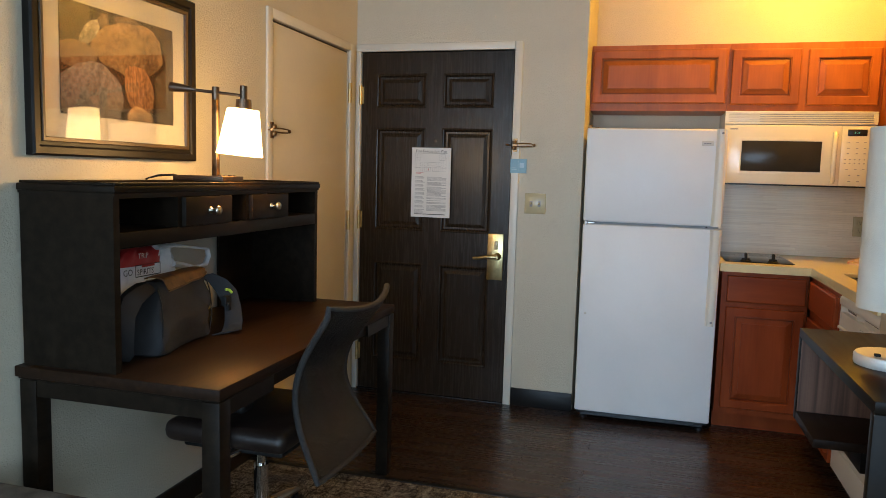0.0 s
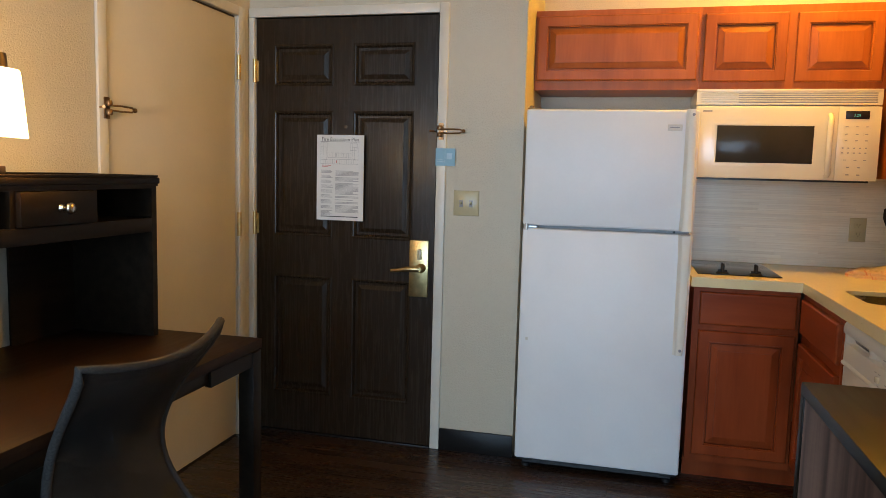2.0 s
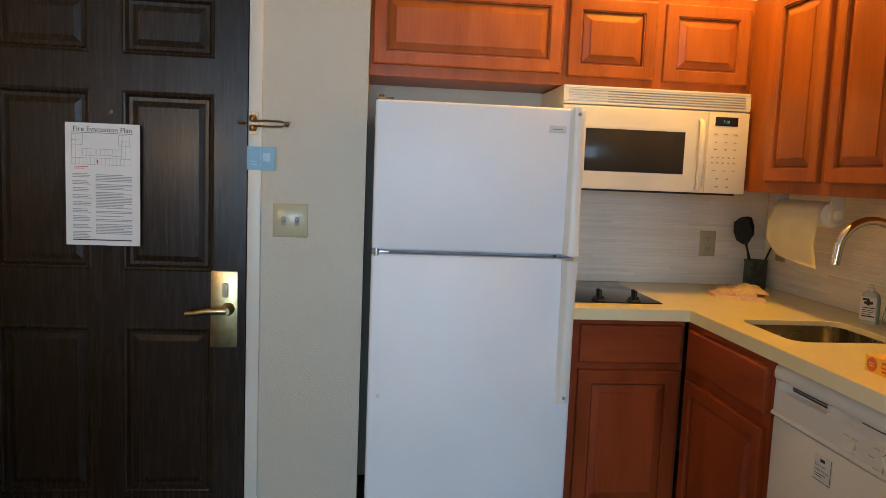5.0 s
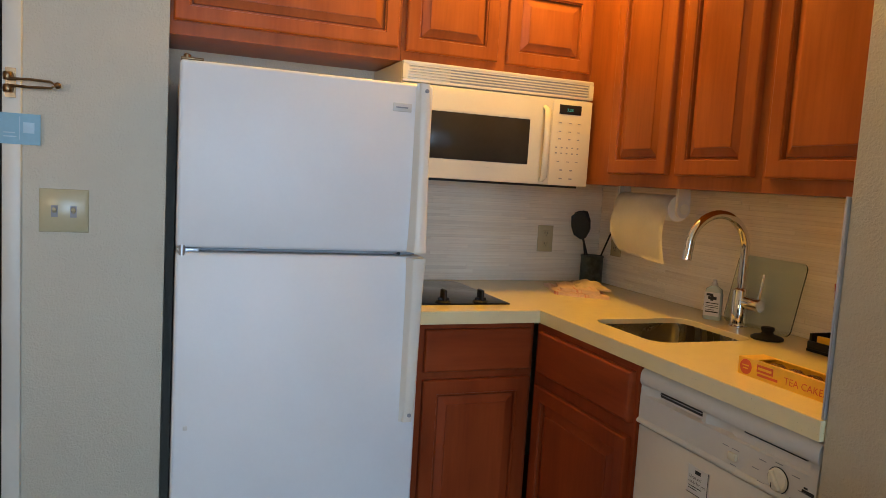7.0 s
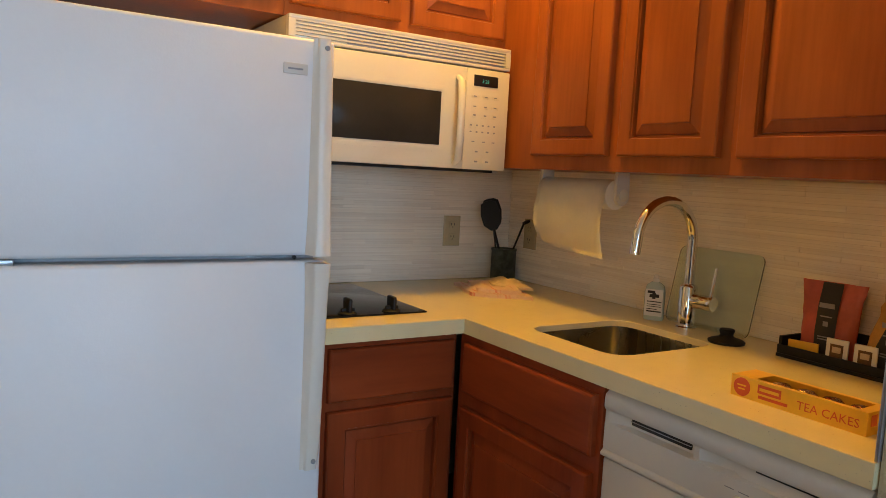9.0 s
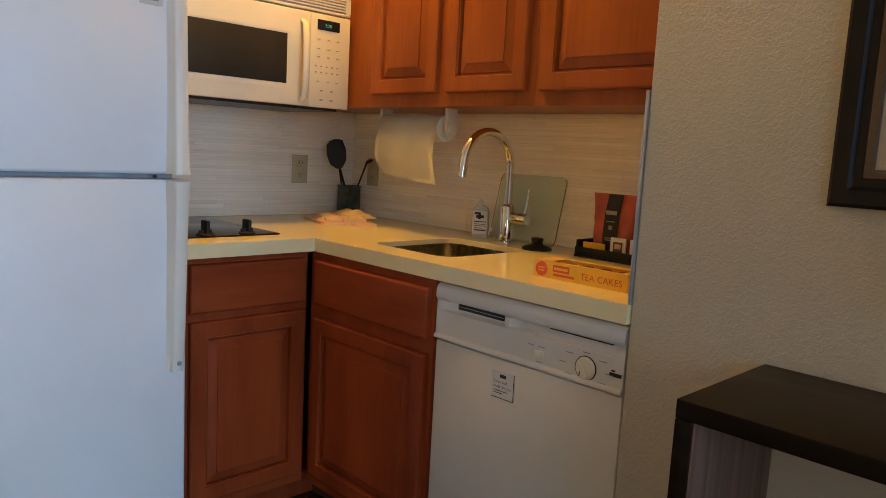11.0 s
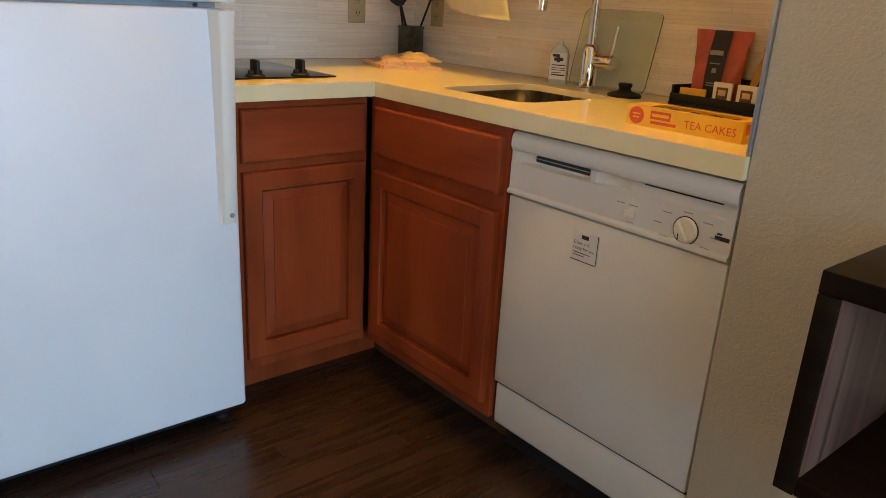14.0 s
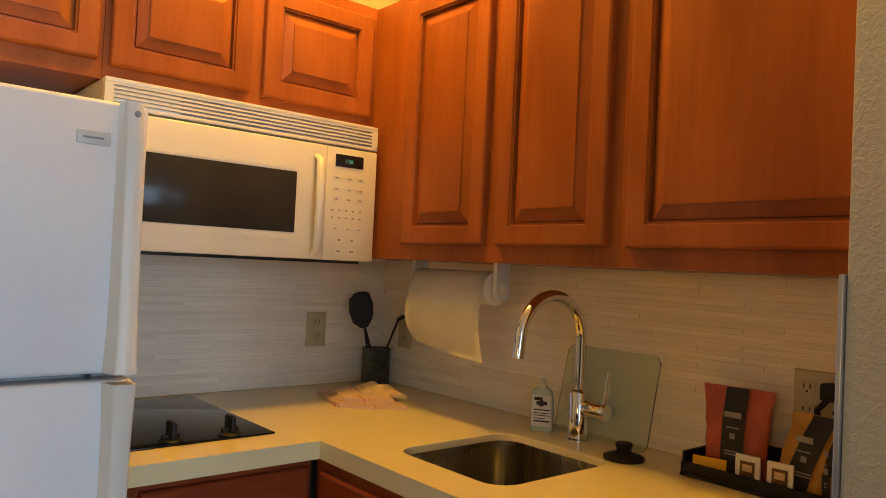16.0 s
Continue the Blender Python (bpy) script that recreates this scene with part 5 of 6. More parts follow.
for k in range(5):
    a = radians(20 + 72 * k)
    d = Vector((math.cos(a), math.sin(a), 0))
    c = Vector((hubx, CHY, 0))
    lg = B()
    tube(lg, [c + Z * 0.125, c + d * 0.10 + Z * 0.118, c + d * 0.22 + Z * 0.095, c + d * 0.295 + Z * 0.076], [0.030, 0.026, 0.020, 0.015], 12, 0.7)
    leg = part("leg", lg, M_NICKEL, ch, "polished metal base leg", 60)
    wl = B()
    e = c + d * 0.295
    s_ = d.cross(Z)
    for q in (-0.017, 0.006):
        lathe(wl, [(0.018, 0), (0.026, 0.002), (0.026, 0.010), (0.018, 0.012)], e + s_ * q + Z * 0.031, s_, 18)
    cyl(wl, e + Z * 0.03, e + Z * 0.075, 0.007, n=10)
    part("caster", wl, M_BLACK, leg)

# ---- footstool edge seen before the desk ----
M_OTTO = material("brown_chenille", (0.13, 0.105, 0.085), 0.9, vary=0.25, scale=(14, 14, 14), fine=420, bump=0.7, bump_scale=380)
ot = thing("ottoman", (-0.83, 4.13, 0.004), "brown chenille ottoman beside the desk", "ottoman")
part("cushion", box(-1.04, -0.60, 3.95, 4.315, 0.40, 0.512, bevel=0.035, seg=4), M_OTTO, ot, "", 60)
for x in (-1.0, -0.64):
    for y in (4.0, 4.26):
        part("leg", box(x - 0.018, x + 0.018, y - 0.018, y + 0.018, 0.004, 0.41), M_ESPRESSO, ot)

# ---- ceiling lamp of the kitchen ----
cl = thing("ceiling_lamp", (1.52, 6.90, H), "round flush ceiling lamp with a warm opal dome", "ceiling lamp")
cb = B()
lathe(cb, [(0.165, 0), (0.17, -0.012), (0.165, -0.022)], (1.52, 6.90, H), Z, 40)
part("rim", cb, M_NICKEL, cl)
cb = B()
lathe(cb, [(0.158, -0.022), (0.15, -0.05), (0.12, -0.082), (0.07, -0.102), (0.01, -0.108)], (1.52, 6.90, H), Z, 40)
dome = part("dome", cb, M_DOME, cl, "glowing opal dome", 60)
dome.visible_shadow = False

# ---- canvas bag and carrier bag on the desk ----
BAGX, BAGY, BAGT = -0.842, 4.842, radians(7)
bag = thing("canvas_bag", (BAGX, BAGY, DKZ), "charcoal canvas messenger bag with a brown leather flap", "bag")


def in_bag(x, y, z):
    """From the bag's own metres, x towards the room and y along its front, to the room's."""
    return Vector((BAGX + x * math.cos(BAGT) - y * math.sin(BAGT), BAGY + x * math.sin(BAGT) + y * math.cos(BAGT), DKZ + z))


bb = B()
rings = []
BAG_ROWS = ((0.0, 0.088, 0.155, -0.004), (0.008, 0.098, 0.168, -0.004), (0.05, 0.102, 0.172, 0.004), (0.10, 0.098, 0.168, 0.018), (0.15, 0.080, 0.160, 0.038), (0.19, 0.056, 0.150, 0.060), (0.208, 0.036, 0.143, 0.070))
bag_rows = [BAG_ROWS[0]]
for lower_, upper_ in zip(BAG_ROWS, BAG_ROWS[1:]):
    bag_rows += [tuple(a_ + (b_ - a_) * q_ / 4 for a_, b_ in zip(lower_, upper_)) for q_ in range(1, 5)]
for k, (z, hx_, hy_, cy_) in enumerate(bag_rows):
    ring = []
    for i in range(96):
        a = 2 * math.pi * i / 96
        ca, sa = math.cos(a), math.sin(a)
        q = 0.16
        x = hx_ * math.copysign(abs(ca) ** q, ca)
        y = hy_ * math.copysign(abs(sa) ** q, sa)
        w = noise.noise(Vector((x * 14, y * 14, z * 14))) * 0.018 + noise.noise(Vector((x * 30, (y + z) * 22, z * 9))) * 0.006
        fold = 0.0
        if x > 0.02 and 2 < k < 23:
            up_ = z / 0.2
            for y0_, lean_, wide_, deep_ in ((0.075, 0.55, 0.022, 0.016), (0.020, 0.20, 0.018, 0.013), (-0.045, -0.25, 0.024, 0.012), (0.115, 0.75, 0.014, 0.010)):
                fold -= deep_ * math.exp(-((y - y0_ + lean_ * (z - 0.13)) / wide_) ** 2) * (0.25 + 0.75 * up_)
        ring.append(in_bag(x + (w if x > 0 else -w) + fold, y + cy_ + w * 0.5, z + (0.008 * noise.noise(Vector((x * 12, y * 9, 3))) if k > 16 else 0)))
    rings.append(ring)
ring_loft(bb, rings)
part("body", bb, M_FABRIC, bag, "", 60)
fl = B()
rows = []
for i in range(11):
    s = i / 10
    row = []
    for j in range(17):
        t = j / 16
        y = -0.062 + 0.280 * t
        if s < 0.55:
            x, z = -0.012 + 0.113 * s, 0.226 + 0.006 * math.sin(math.pi * s / 0.55)
        else:
            q = (s - 0.55) / 0.45
            hang = 0.020 * (1 - t) ** 0.55 + 0.006
            x, z = 0.050 + 0.040 * q * hang / 0.05, 0.228 - (hang + 0.012) * q
        z += 0.004 * noise.noise(Vector((x * 20, y * 16, 1)))
        row.append(in_bag(x, y, z))
    rows.append(row)
top = [[fl.verts.new(p) for p in r] for r in rows]
low = [[fl.verts.new(p - Z * 0.005) for p in r] for r in rows]
for i in range(10):
    for j in range(16):
        fl.faces.new((top[i][j], top[i + 1][j], top[i + 1][j + 1], top[i][j + 1]))
        fl.faces.new((low[i][j], low[i][j + 1], low[i + 1][j + 1], low[i + 1][j]))
for j in range(16):
    fl.faces.new((top[10][j], low[10][j], low[10][j + 1], top[10][j + 1]))
    fl.faces.new((top[0][j], top[0][j + 1], low[0][j + 1], low[0][j]))
for i in range(10):
    fl.faces.new((top[i][0], low[i][0], low[i + 1][0], top[i + 1][0]))
    fl.faces.new((top[i][16], top[i + 1][16], low[i + 1][16], low[i][16]))
part("flap", fl, M_LEATHER, bag, "worn brown leather flap", 60)
hem = B()
tube(hem, [p + Vector((0.001, 0, 0.001)) for p in rows[10]], 0.003, 6)
part("flap_hem", hem, M_LEATHER, bag)


def strap(pts, width, thick, parent, mat, name, across):
    bm = B()
    a = Vector(across).normalized()
    rings = []
    for i, p in enumerate(pts):
        p = Vector(p)
        d = (Vector(pts[min(i + 1, len(pts) - 1)]) - Vector(pts[max(i - 1, 0)])).normalized()
        n_ = d.cross(a).normalized()
        w_ = width * (0.9 + 0.2 * ((i * 7) % 3) / 2)
        rings.append([p + a * w_ / 2 + n_ * thick, p + n_ * thick * 1.6, p - a * w_ / 2 + n_ * thick, p - a * w_ / 2 - n_ * thick, p - n_ * thick * 0.4, p + a * w_ / 2 - n_ * thick])
    ring_loft(bm, rings)
    return part(name, bm, mat, parent, "", 50)


strap([(-0.815, 5.060, 0.968), (-0.780, 5.085, 0.945), (-0.752, 5.100, 0.905), (-0.728, 5.098, 0.855), (-0.712, 5.078, 0.805), (-0.708, 5.058, 0.775), (-0.735, 5.030, 0.769)], 0.062, 0.0025, bag, M_FABRIC, "strap", (0.80, 0.55, 0.15))
strap([(-0.815, 4.785, 0.968), (-0.800, 4.720, 0.962), (-0.785, 4.650, 0.945), (-0.776, 4.612, 0.905), (-0.772, 4.598, 0.850), (-0.775, 4.596, 0.795), (-0.800, 4.610, 0.769)], 0.050, 0.0025, bag, M_FABRIC, "strap", (0.62, 0.55, -0.30))
for y in (-0.160, 0.155):
    sm = B()
    tube(sm, [in_bag(0.098, y, 0.012), in_bag(0.101, y + 0.008, 0.06), in_bag(0.094, y + 0.022, 0.11), in_bag(0.078, y + 0.042, 0.155), in_bag(0.050, y + 0.066, 0.200)], 0.0025, 6)
    part("seam", sm, M_BLACK, bag)
bk = B()
bx(bk, -0.745, -0.725, 5.052, 5.082, 0.862, 0.897, bevel=0.002)
bx(bk, -0.728, -0.720, 5.058, 5.076, 0.846, 0.872, bevel=0.002)
part("buckle", bk, M_BLACK, bag, "black plastic buckle")
gt = B()
tube(gt, [(-0.745, 5.078, 0.918), (-0.735, 5.090, 0.914), (-0.732, 5.098, 0.904)], 0.005, 8)
part("tag", gt, material("lime_plastic", (0.42, 0.62, 0.08), 0.4), bag, "small lime green tag")

cb_ = thing("carrier_bag", (-0.985, 4.90, DKZ), "crumpled white and red plastic carrier bag", "bag")
pb = B()
rings = []
for k, (z, hx_, hy_, cy_) in enumerate(((0.0, 0.035, 0.11, 0.0), (0.05, 0.046, 0.15, 0.0), (0.15, 0.048, 0.165, 0.01), (0.20, 0.047, 0.160, 0.02), (0.225, 0.045, 0.156, 0.025), (0.248, 0.042, 0.152, 0.03), (0.27, 0.038, 0.145, 0.035), (0.288, 0.030, 0.13, 0.045), (0.302, 0.014, 0.10, 0.06))):
    ring = []
    for i in range(84):
        a = 2 * math.pi * i / 84
        x, y = hx_ * math.copysign(abs(math.cos(a)) ** 0.45, math.cos(a)), hy_ * math.copysign(abs(math.sin(a)) ** 0.7, math.sin(a))
        w = noise.noise(Vector((x * 22, y * 26, z * 22))) * 0.008 + noise.noise(Vector((x * 60, y * 60 + z * 40, z * 30))) * 0.006
        if y + cy_ > 0.11:
            w += 0.012 * math.sin((y + cy_) * 160 + z * 60)
        ring.append(Vector((-0.992 + x + (w if x > 0 else 0), 4.90 + y + cy_ + w, DKZ + z + (w * 0.6 if k > 3 else 0))))
    rings.append(ring)
ring_loft(pb, rings)
for f in pb.faces:
    c = f.calc_center_median()
    if c.z > DKZ + 0.247 and c.y < 5.00:
        f.material_index = 1
part("body", pb, [M_POLY, M_REDPOLY], cb_, "", 50)
hd = B()
tube(hd, [(-0.965, 4.99, 1.062), (-0.950, 5.07, 1.064), (-0.945, 5.16, 1.050), (-0.940, 5.225, 1.040), (-0.940, 5.262, 1.034), (-0.940, 5.270, 1.005), (-0.942, 5.250, 0.975), (-0.946, 5.19, 0.972), (-0.950, 5.13, 0.985), (-0.955, 5.06, 1.0)],
     [0.018, 0.015, 0.010, 0.009, 0.011, 0.012, 0.013, 0.012, 0.020, 0.024], 10, 0.5)
part("handle", hd, M_POLY, cb_, "white loop handle", 60)
LBX = -0.9385
lettering(cb_, "SPIRITS", (LBX, 4.862, 0.982), Y, Z, 0.027, M_INKD, "lettering")
lettering(cb_, "GO", (LBX, 4.795, 0.985), Y, Z, 0.030, M_INKD, "lettering")
lettering(cb_, "TRIP", (LBX, 4.868, 1.036), Y, Z, 0.026, M_PAPER, "lettering")
bars((LBX, 4.853, 0.975), Y, Z, [(0, 0, 0.128, 0.003), (0, 0.038, 0.128, 0.003), (0, 0, 0.003, 0.041), (0.125, 0, 0.003, 0.041)], M_INKD, cb_, "print_border")
bars((LBX, 4.885, 1.006), Y, Z, [(0, 0, 0.065, 0.014)], M_REDINK, cb_, "print_mark")
bars((LBX, 4.905, 0.952), Y, Z, [(0, 0, 0.085, 0.008)], M_INK, cb_, "print_line")

# wall socket behind the hutch
wo = thing("wall_socket", (XL, 5.20, 0.84), "ivory wall socket above the desk", "socket")
part("plate", profiled(B(), (XL, 5.165, 0.83), Y, Z, 0.075, 0.12, [(0, 0), (0.001, 0.003), (0.006, 0.006)]), M_IVORY, wo)

# ---- things on and over the worktop ----
CT = CZ1
ck = thing("cooktop", (1.27, 7.29, CT), "black ceramic glass cooktop with two knobs", "cooktop")
part("glass", box(1.095, 1.441, 7.022, 7.545, CT, CT + 0.005, bevel=0.002), M_COOKTOP, ck)
for x in (1.200, 1.337):
    kb = B()
    lathe(kb, [(0.026, 0), (0.027, 0.003), (0.024, 0.006), (0.015, 0.009)], (x, 7.048, CT + 0.005), Z, 24)
    kn_ = part("knob", kb, M_BLACK, ck, "black control knob")
    g2 = box(x - 0.006, x + 0.006, 7.026, 7.070, CT + 0.010, CT + 0.050, bevel=0.005)
    bx(g2, x - 0.020, x + 0.020, 7.042, 7.054, CT + 0.010, CT + 0.022, bevel=0.003)
    part("grip", g2, M_BLACK, kn_)
# faucet
FXB, FYB = 2.066, 6.612
fc = thing("faucet", (FXB, FYB, CT), "polished chrome gooseneck kitchen faucet", "faucet")
b_ = B()
lathe(b_, [(0.029, 0), (0.029, 0.003), (0.0255, 0.006), (0.0255, 0.118), (0.022, 0.124), (0.0145, 0.128)], (FXB, FYB, CT), Z, 28)
part("body", b_, M_CHROME, fc, "", 40)
nk = B()
tube(nk, [(FXB, FYB, CT + 0.12), (FXB, FYB, 1.10)] + arc((FXB - 0.113, FYB, 1.163), 0.113, 0, 165, X, Z, 20) + [(FXB - 0.230, FYB, 1.130)], 0.0145, 16)
part("spout", nk, M_CHROME, fc, "", 60)
lvr = B()
lathe(lvr, [(0.020, 0), (0.021, 0.004), (0.021, 0.062), (0.019, 0.066)], (FXB, FYB - 0.022, CT + 0.082), (0, -1, 0), 22)
tube(lvr, [(FXB, FYB - 0.076, CT + 0.095), (FXB + 0.002, FYB - 0.080, CT + 0.125), (FXB + 0.006, FYB - 0.084, CT + 0.182)], [0.006, 0.005, 0.0045], 10)
part("lever", lvr, M_CHROME, fc, "", 50)

# glass cutting board leaning on the wall
cbd = thing("cutting_board", (2.12, 6.57, CT), "frosted green glass cutting board leaning on the backsplash", "cutting board")
bd = B()
pts = rounded(-0.142, 0.142, 0, 0.232, 0.022)
lo, hi = Vector((2.098, 6.572, CT + 0.0005)), Vector((2.148, 6.572, CT + 0.2265))
up = (hi - lo).normalized()
nn = up.cross(Y).normalized()
ring_loft(bd, [[lo + Y * a + up * b + nn * d for a, b in pts] for d in (0, 0.005)])
board = part("pane", bd, M_BOARDGLASS, cbd)
board.visible_shadow = False

# soap bottle
sb = thing("soap_bottle", (2.060, 6.728, CT), "clear green dish soap bottle with a white label", "bottle", turn=33)
M_SOAP = material("green_soap", (0.52, 0.60, 0.53), 0.16, vary=0.05, coat=0.4)
bt = B()
ring_loft(bt, [[Vector((0.016 * k * math.copysign(abs(math.cos(a)) ** 0.6, math.cos(a)), 0.030 * k2 * math.copysign(abs(math.sin(a)) ** 0.6, math.sin(a)), z)) for a in [2 * math.pi * i / 28 for i in range(28)]]
               for z, k, k2 in ((0, 0.85, 0.9), (0.005, 1, 1), (0.085, 1, 1), (0.105, 0.85, 0.85), (0.116, 0.5, 0.35))])
part("bottle", bt, M_SOAP, sb, "", 50)
cp_ = B()
lathe(cp_, [(0.010, 0), (0.010, 0.010), (0.007, 0.012), (0.006, 0.022)], (0, 0, 0.115), Z, 18)
part("cap", cp_, M_WHITE, sb)
lb = part("label", box(-0.0185, -0.0155, -0.026, 0.026, 0.014, 0.094, bevel=0.0005, seg=1), M_PAPER, sb, "white printed label")
bars((-0.0186, 0.025, 0.014), -Y, Z, [(0.006, 0.068, 0.022, 0.008), (0.012, 0.056, 0.028, 0.010), (0.020, 0.052, 0.010, 0.018), (0.006, 0.042, 0.042, 0.003), (0.006, 0.034, 0.04, 0.002), (0.006, 0.028, 0.042, 0.002), (0.006, 0.02, 0.03, 0.002), (0.006, 0.012, 0.042, 0.004)], M_INKD, lb)

# sink stopper
sp_ = thing("sink_stopper", (2.010, 6.432, CT), "black rubber sink stopper", "stopper")
s1 = B()
lathe(s1, [(0.046, 0), (0.047, 0.006), (0.040, 0.010), (0.020, 0.016), (0.016, 0.022), (0.020, 0.032), (0.018, 0.037), (0.004, 0.038)], (2.010, 6.432, CT), Z, 32)
part("disc", s1, M_BLACK, sp_, "", 50)

# utensil crock
UX, UY = 2.068, 7.505
ur = thing("utensil_crock", (UX, UY, CT), "dark green stoneware utensil crock", "crock")
M_STONEWARE = material("dark_green_stoneware", (0.055, 0.065, 0.050), 0.45, vary=0.3, scale=(35, 35, 35), fine=120, bump=0.2, bump_scale=120)
u1 = B()
lathe(u1, [(0.047, 0), (0.049, 0.004), (0.048, 0.118), (0.050, 0.122), (0.050, 0.128), (0.044, 0.128), (0.043, 0.01), (0.002, 0.008)], (UX, UY, CT), Z, 32, caps=False)
part("pot", u1, M_STONEWARE, ur, "", 50)


def utensil(foot, tip, name, label, head):
    foot, tip = Vector(foot), Vector(tip)
    d = (tip - foot).normalized()
    u_, v_ = axes(d)
    t_ = thing(name, foot, label, "kitchen utensil")
    bm = B()
    tube(bm, [foot, foot + (tip - foot) * 0.55, tip], [0.007, 0.006, 0.007], 8, 0.6)
    part("handle", bm, M_BLACK, t_)
    head(t_, tip, d, u_, v_)
    return t_


def slotted_head(t_, tip, d, u_, v_):
    w, h, th = 0.038, 0.104, 0.003
    bm = B()
    outline = [(-0.012, -0.005), (-w * 0.9, 0.02), (-w, 0.06), (-w * 0.75, h - 0.006), (-w * 0.3, h), (w * 0.3, h), (w * 0.75, h - 0.006), (w, 0.06), (w * 0.9, 0.02), (0.012, -0.005)]
    side = X * 0.82 - Y * 0.57
    side = (side - d * side.dot(d)).normalized()
    nrm = d.cross(side)
    ring_loft(bm, [[tip + side * a + d * b + nrm * (s + 0.03 * (b / h) ** 2) for a, b in outline] for s in (-th, th)])
    part("blade", bm, M_BLACK, t_)


def spoon_head(t_, tip, d, u_, v_):
    bm = B()
    d2 = (d + X * 0.9 - Y * 0.2).normalized()
    rings = []
    for k in range(9):
        s = k / 8
        w = 0.026 * math.sin(math.pi * (0.12 + 0.85 * s)) ** 0.7
        c = tip + d2 * 0.115 * s
        side = d2.cross(Z).normalized()
        n_ = side.cross(d2)
        rings.append([c + side * math.cos(a) * w + n_ * (math.sin(a) * 0.006 - 0.006 * math.sin(math.pi * s)) for a in [2 * math.pi * i / 12 for i in range(12)]])
    ring_loft(bm, rings)
    part("bowl", bm, M_BLACK, t_)


utensil((UX + 0.010, UY - 0.01, CT + 0.012), (UX - 0.062, UY - 0.010, CT + 0.205), "slotted_turner", "black nylon slotted turner in the crock", slotted_head)
utensil((UX - 0.010, UY + 0.01, CT + 0.012), (UX - 0.040, UY + 0.025, CT + 0.215), "cooking_spoon", "black nylon cooking spoon in the crock", slotted_head)
utensil((UX - 0.005, UY, CT + 0.012), (UX + 0.066, UY - 0.03, CT + 0.228), "serving_spoon", "black nylon serving spoon in the crock", spoon_head)

# paper roll on its holder
RY0, RY1, RX, RZ, RR = 6.796, 7.106, 1.936, 1.283, 0.044
pr_ = thing("paper_towel_holder", (RX, 6.95, 1.35), "white under-cabinet paper towel holder with a roll", "paper towel holder")
for y in (RY0 - 0.026, RY1 + 0.004):
    ab = B()
    pts = [(-0.024, 0.069), (0.024, 0.069)] + [(0.026 * math.cos(radians(a)), -0.005 + 0.026 * math.sin(radians(a))) for a in range(0, -181, -15)]
    ring_loft(ab, [[Vector((RX + a, y + q, RZ + b)) for a, b in pts] for q in (0, 0.012)])
    part("bracket", ab, M_WHITE, pr_, "white plastic bracket")
dk_ = B()
lathe(dk_, [(0.016, 0), (0.018, 0.004), (0.010, 0.006)], (RX, RY0 - 0.026, RZ), (0, -1, 0), 20)
part("spindle", dk_, M_CREAM, pr_)
rl = B()
cyl(rl, (RX, RY0, RZ), (RX, RY1, RZ), RR, n=48)
roll = part("roll", rl, M_TOWEL, pr_, "ochre-lit quilted paper roll", 50)
roll["label"] = "off-white quilted paper roll"
sh_ = B()
rows = []
for i in range(17):
    s = i / 16
    row = []
    for j in range(13):
        y = RY0 + (RY1 - RY0) * j / 12
        if s < 0.3:
            a = radians(100 + 90 * s / 0.3)
            p = Vector((RX + (RR + 0.002) * math.cos(a), y, RZ + (RR + 0.002) * math.sin(a)))
        else:
            q = (s - 0.3) / 0.7
            dz = 0.166 + 0.014 * (1 - j / 12)
            p = Vector((RX - RR - 0.002 - 0.014 * math.sin(math.pi * q) + 0.030 * q ** 4 * (j / 12) ** 2 - 0.012 * q ** 5 * (1 - j / 12) ** 3, y - 0.022 * q ** 3 * (1 - j / 12) ** 2 - 0.012 * q ** 4 * (j / 12) ** 4, RZ - 0.008 - dz * q))
        row.append(sh_.verts.new(p))
    rows.append(row)
for a, b in zip(rows, rows[1:]):
    for j in range(12):
        sh_.faces.new((a[j], a[j + 1], b[j + 1], b[j]))
geo = bmesh.ops.solidify(sh_, geom=sh_.faces[:], thickness=0.0012)
part("loose_sheet", sh_, M_TOWEL, pr_, "loose end of the paper hanging down", 70)

# folded dish towel
M_CLOTH = material("peach_striped_cloth", (0.66, 0.46, 0.34), 0.95, vary=0.12, scale=(90, 12, 12), fine=350, second=(0.60, 0.22, 0.16), mix=(0.34, 0.44), bump=0.7, bump_scale=420)
M_CLOTH2 = material("cream_waffle_cloth", (0.62, 0.47, 0.31), 0.95, vary=0.10, scale=(25, 25, 25), fine=350, bump=0.8, bump_scale=300)
tw = thing("dish_towel", (1.83, 7.28, CT), "folded peach and cream dish towel lying on the worktop", "towel")


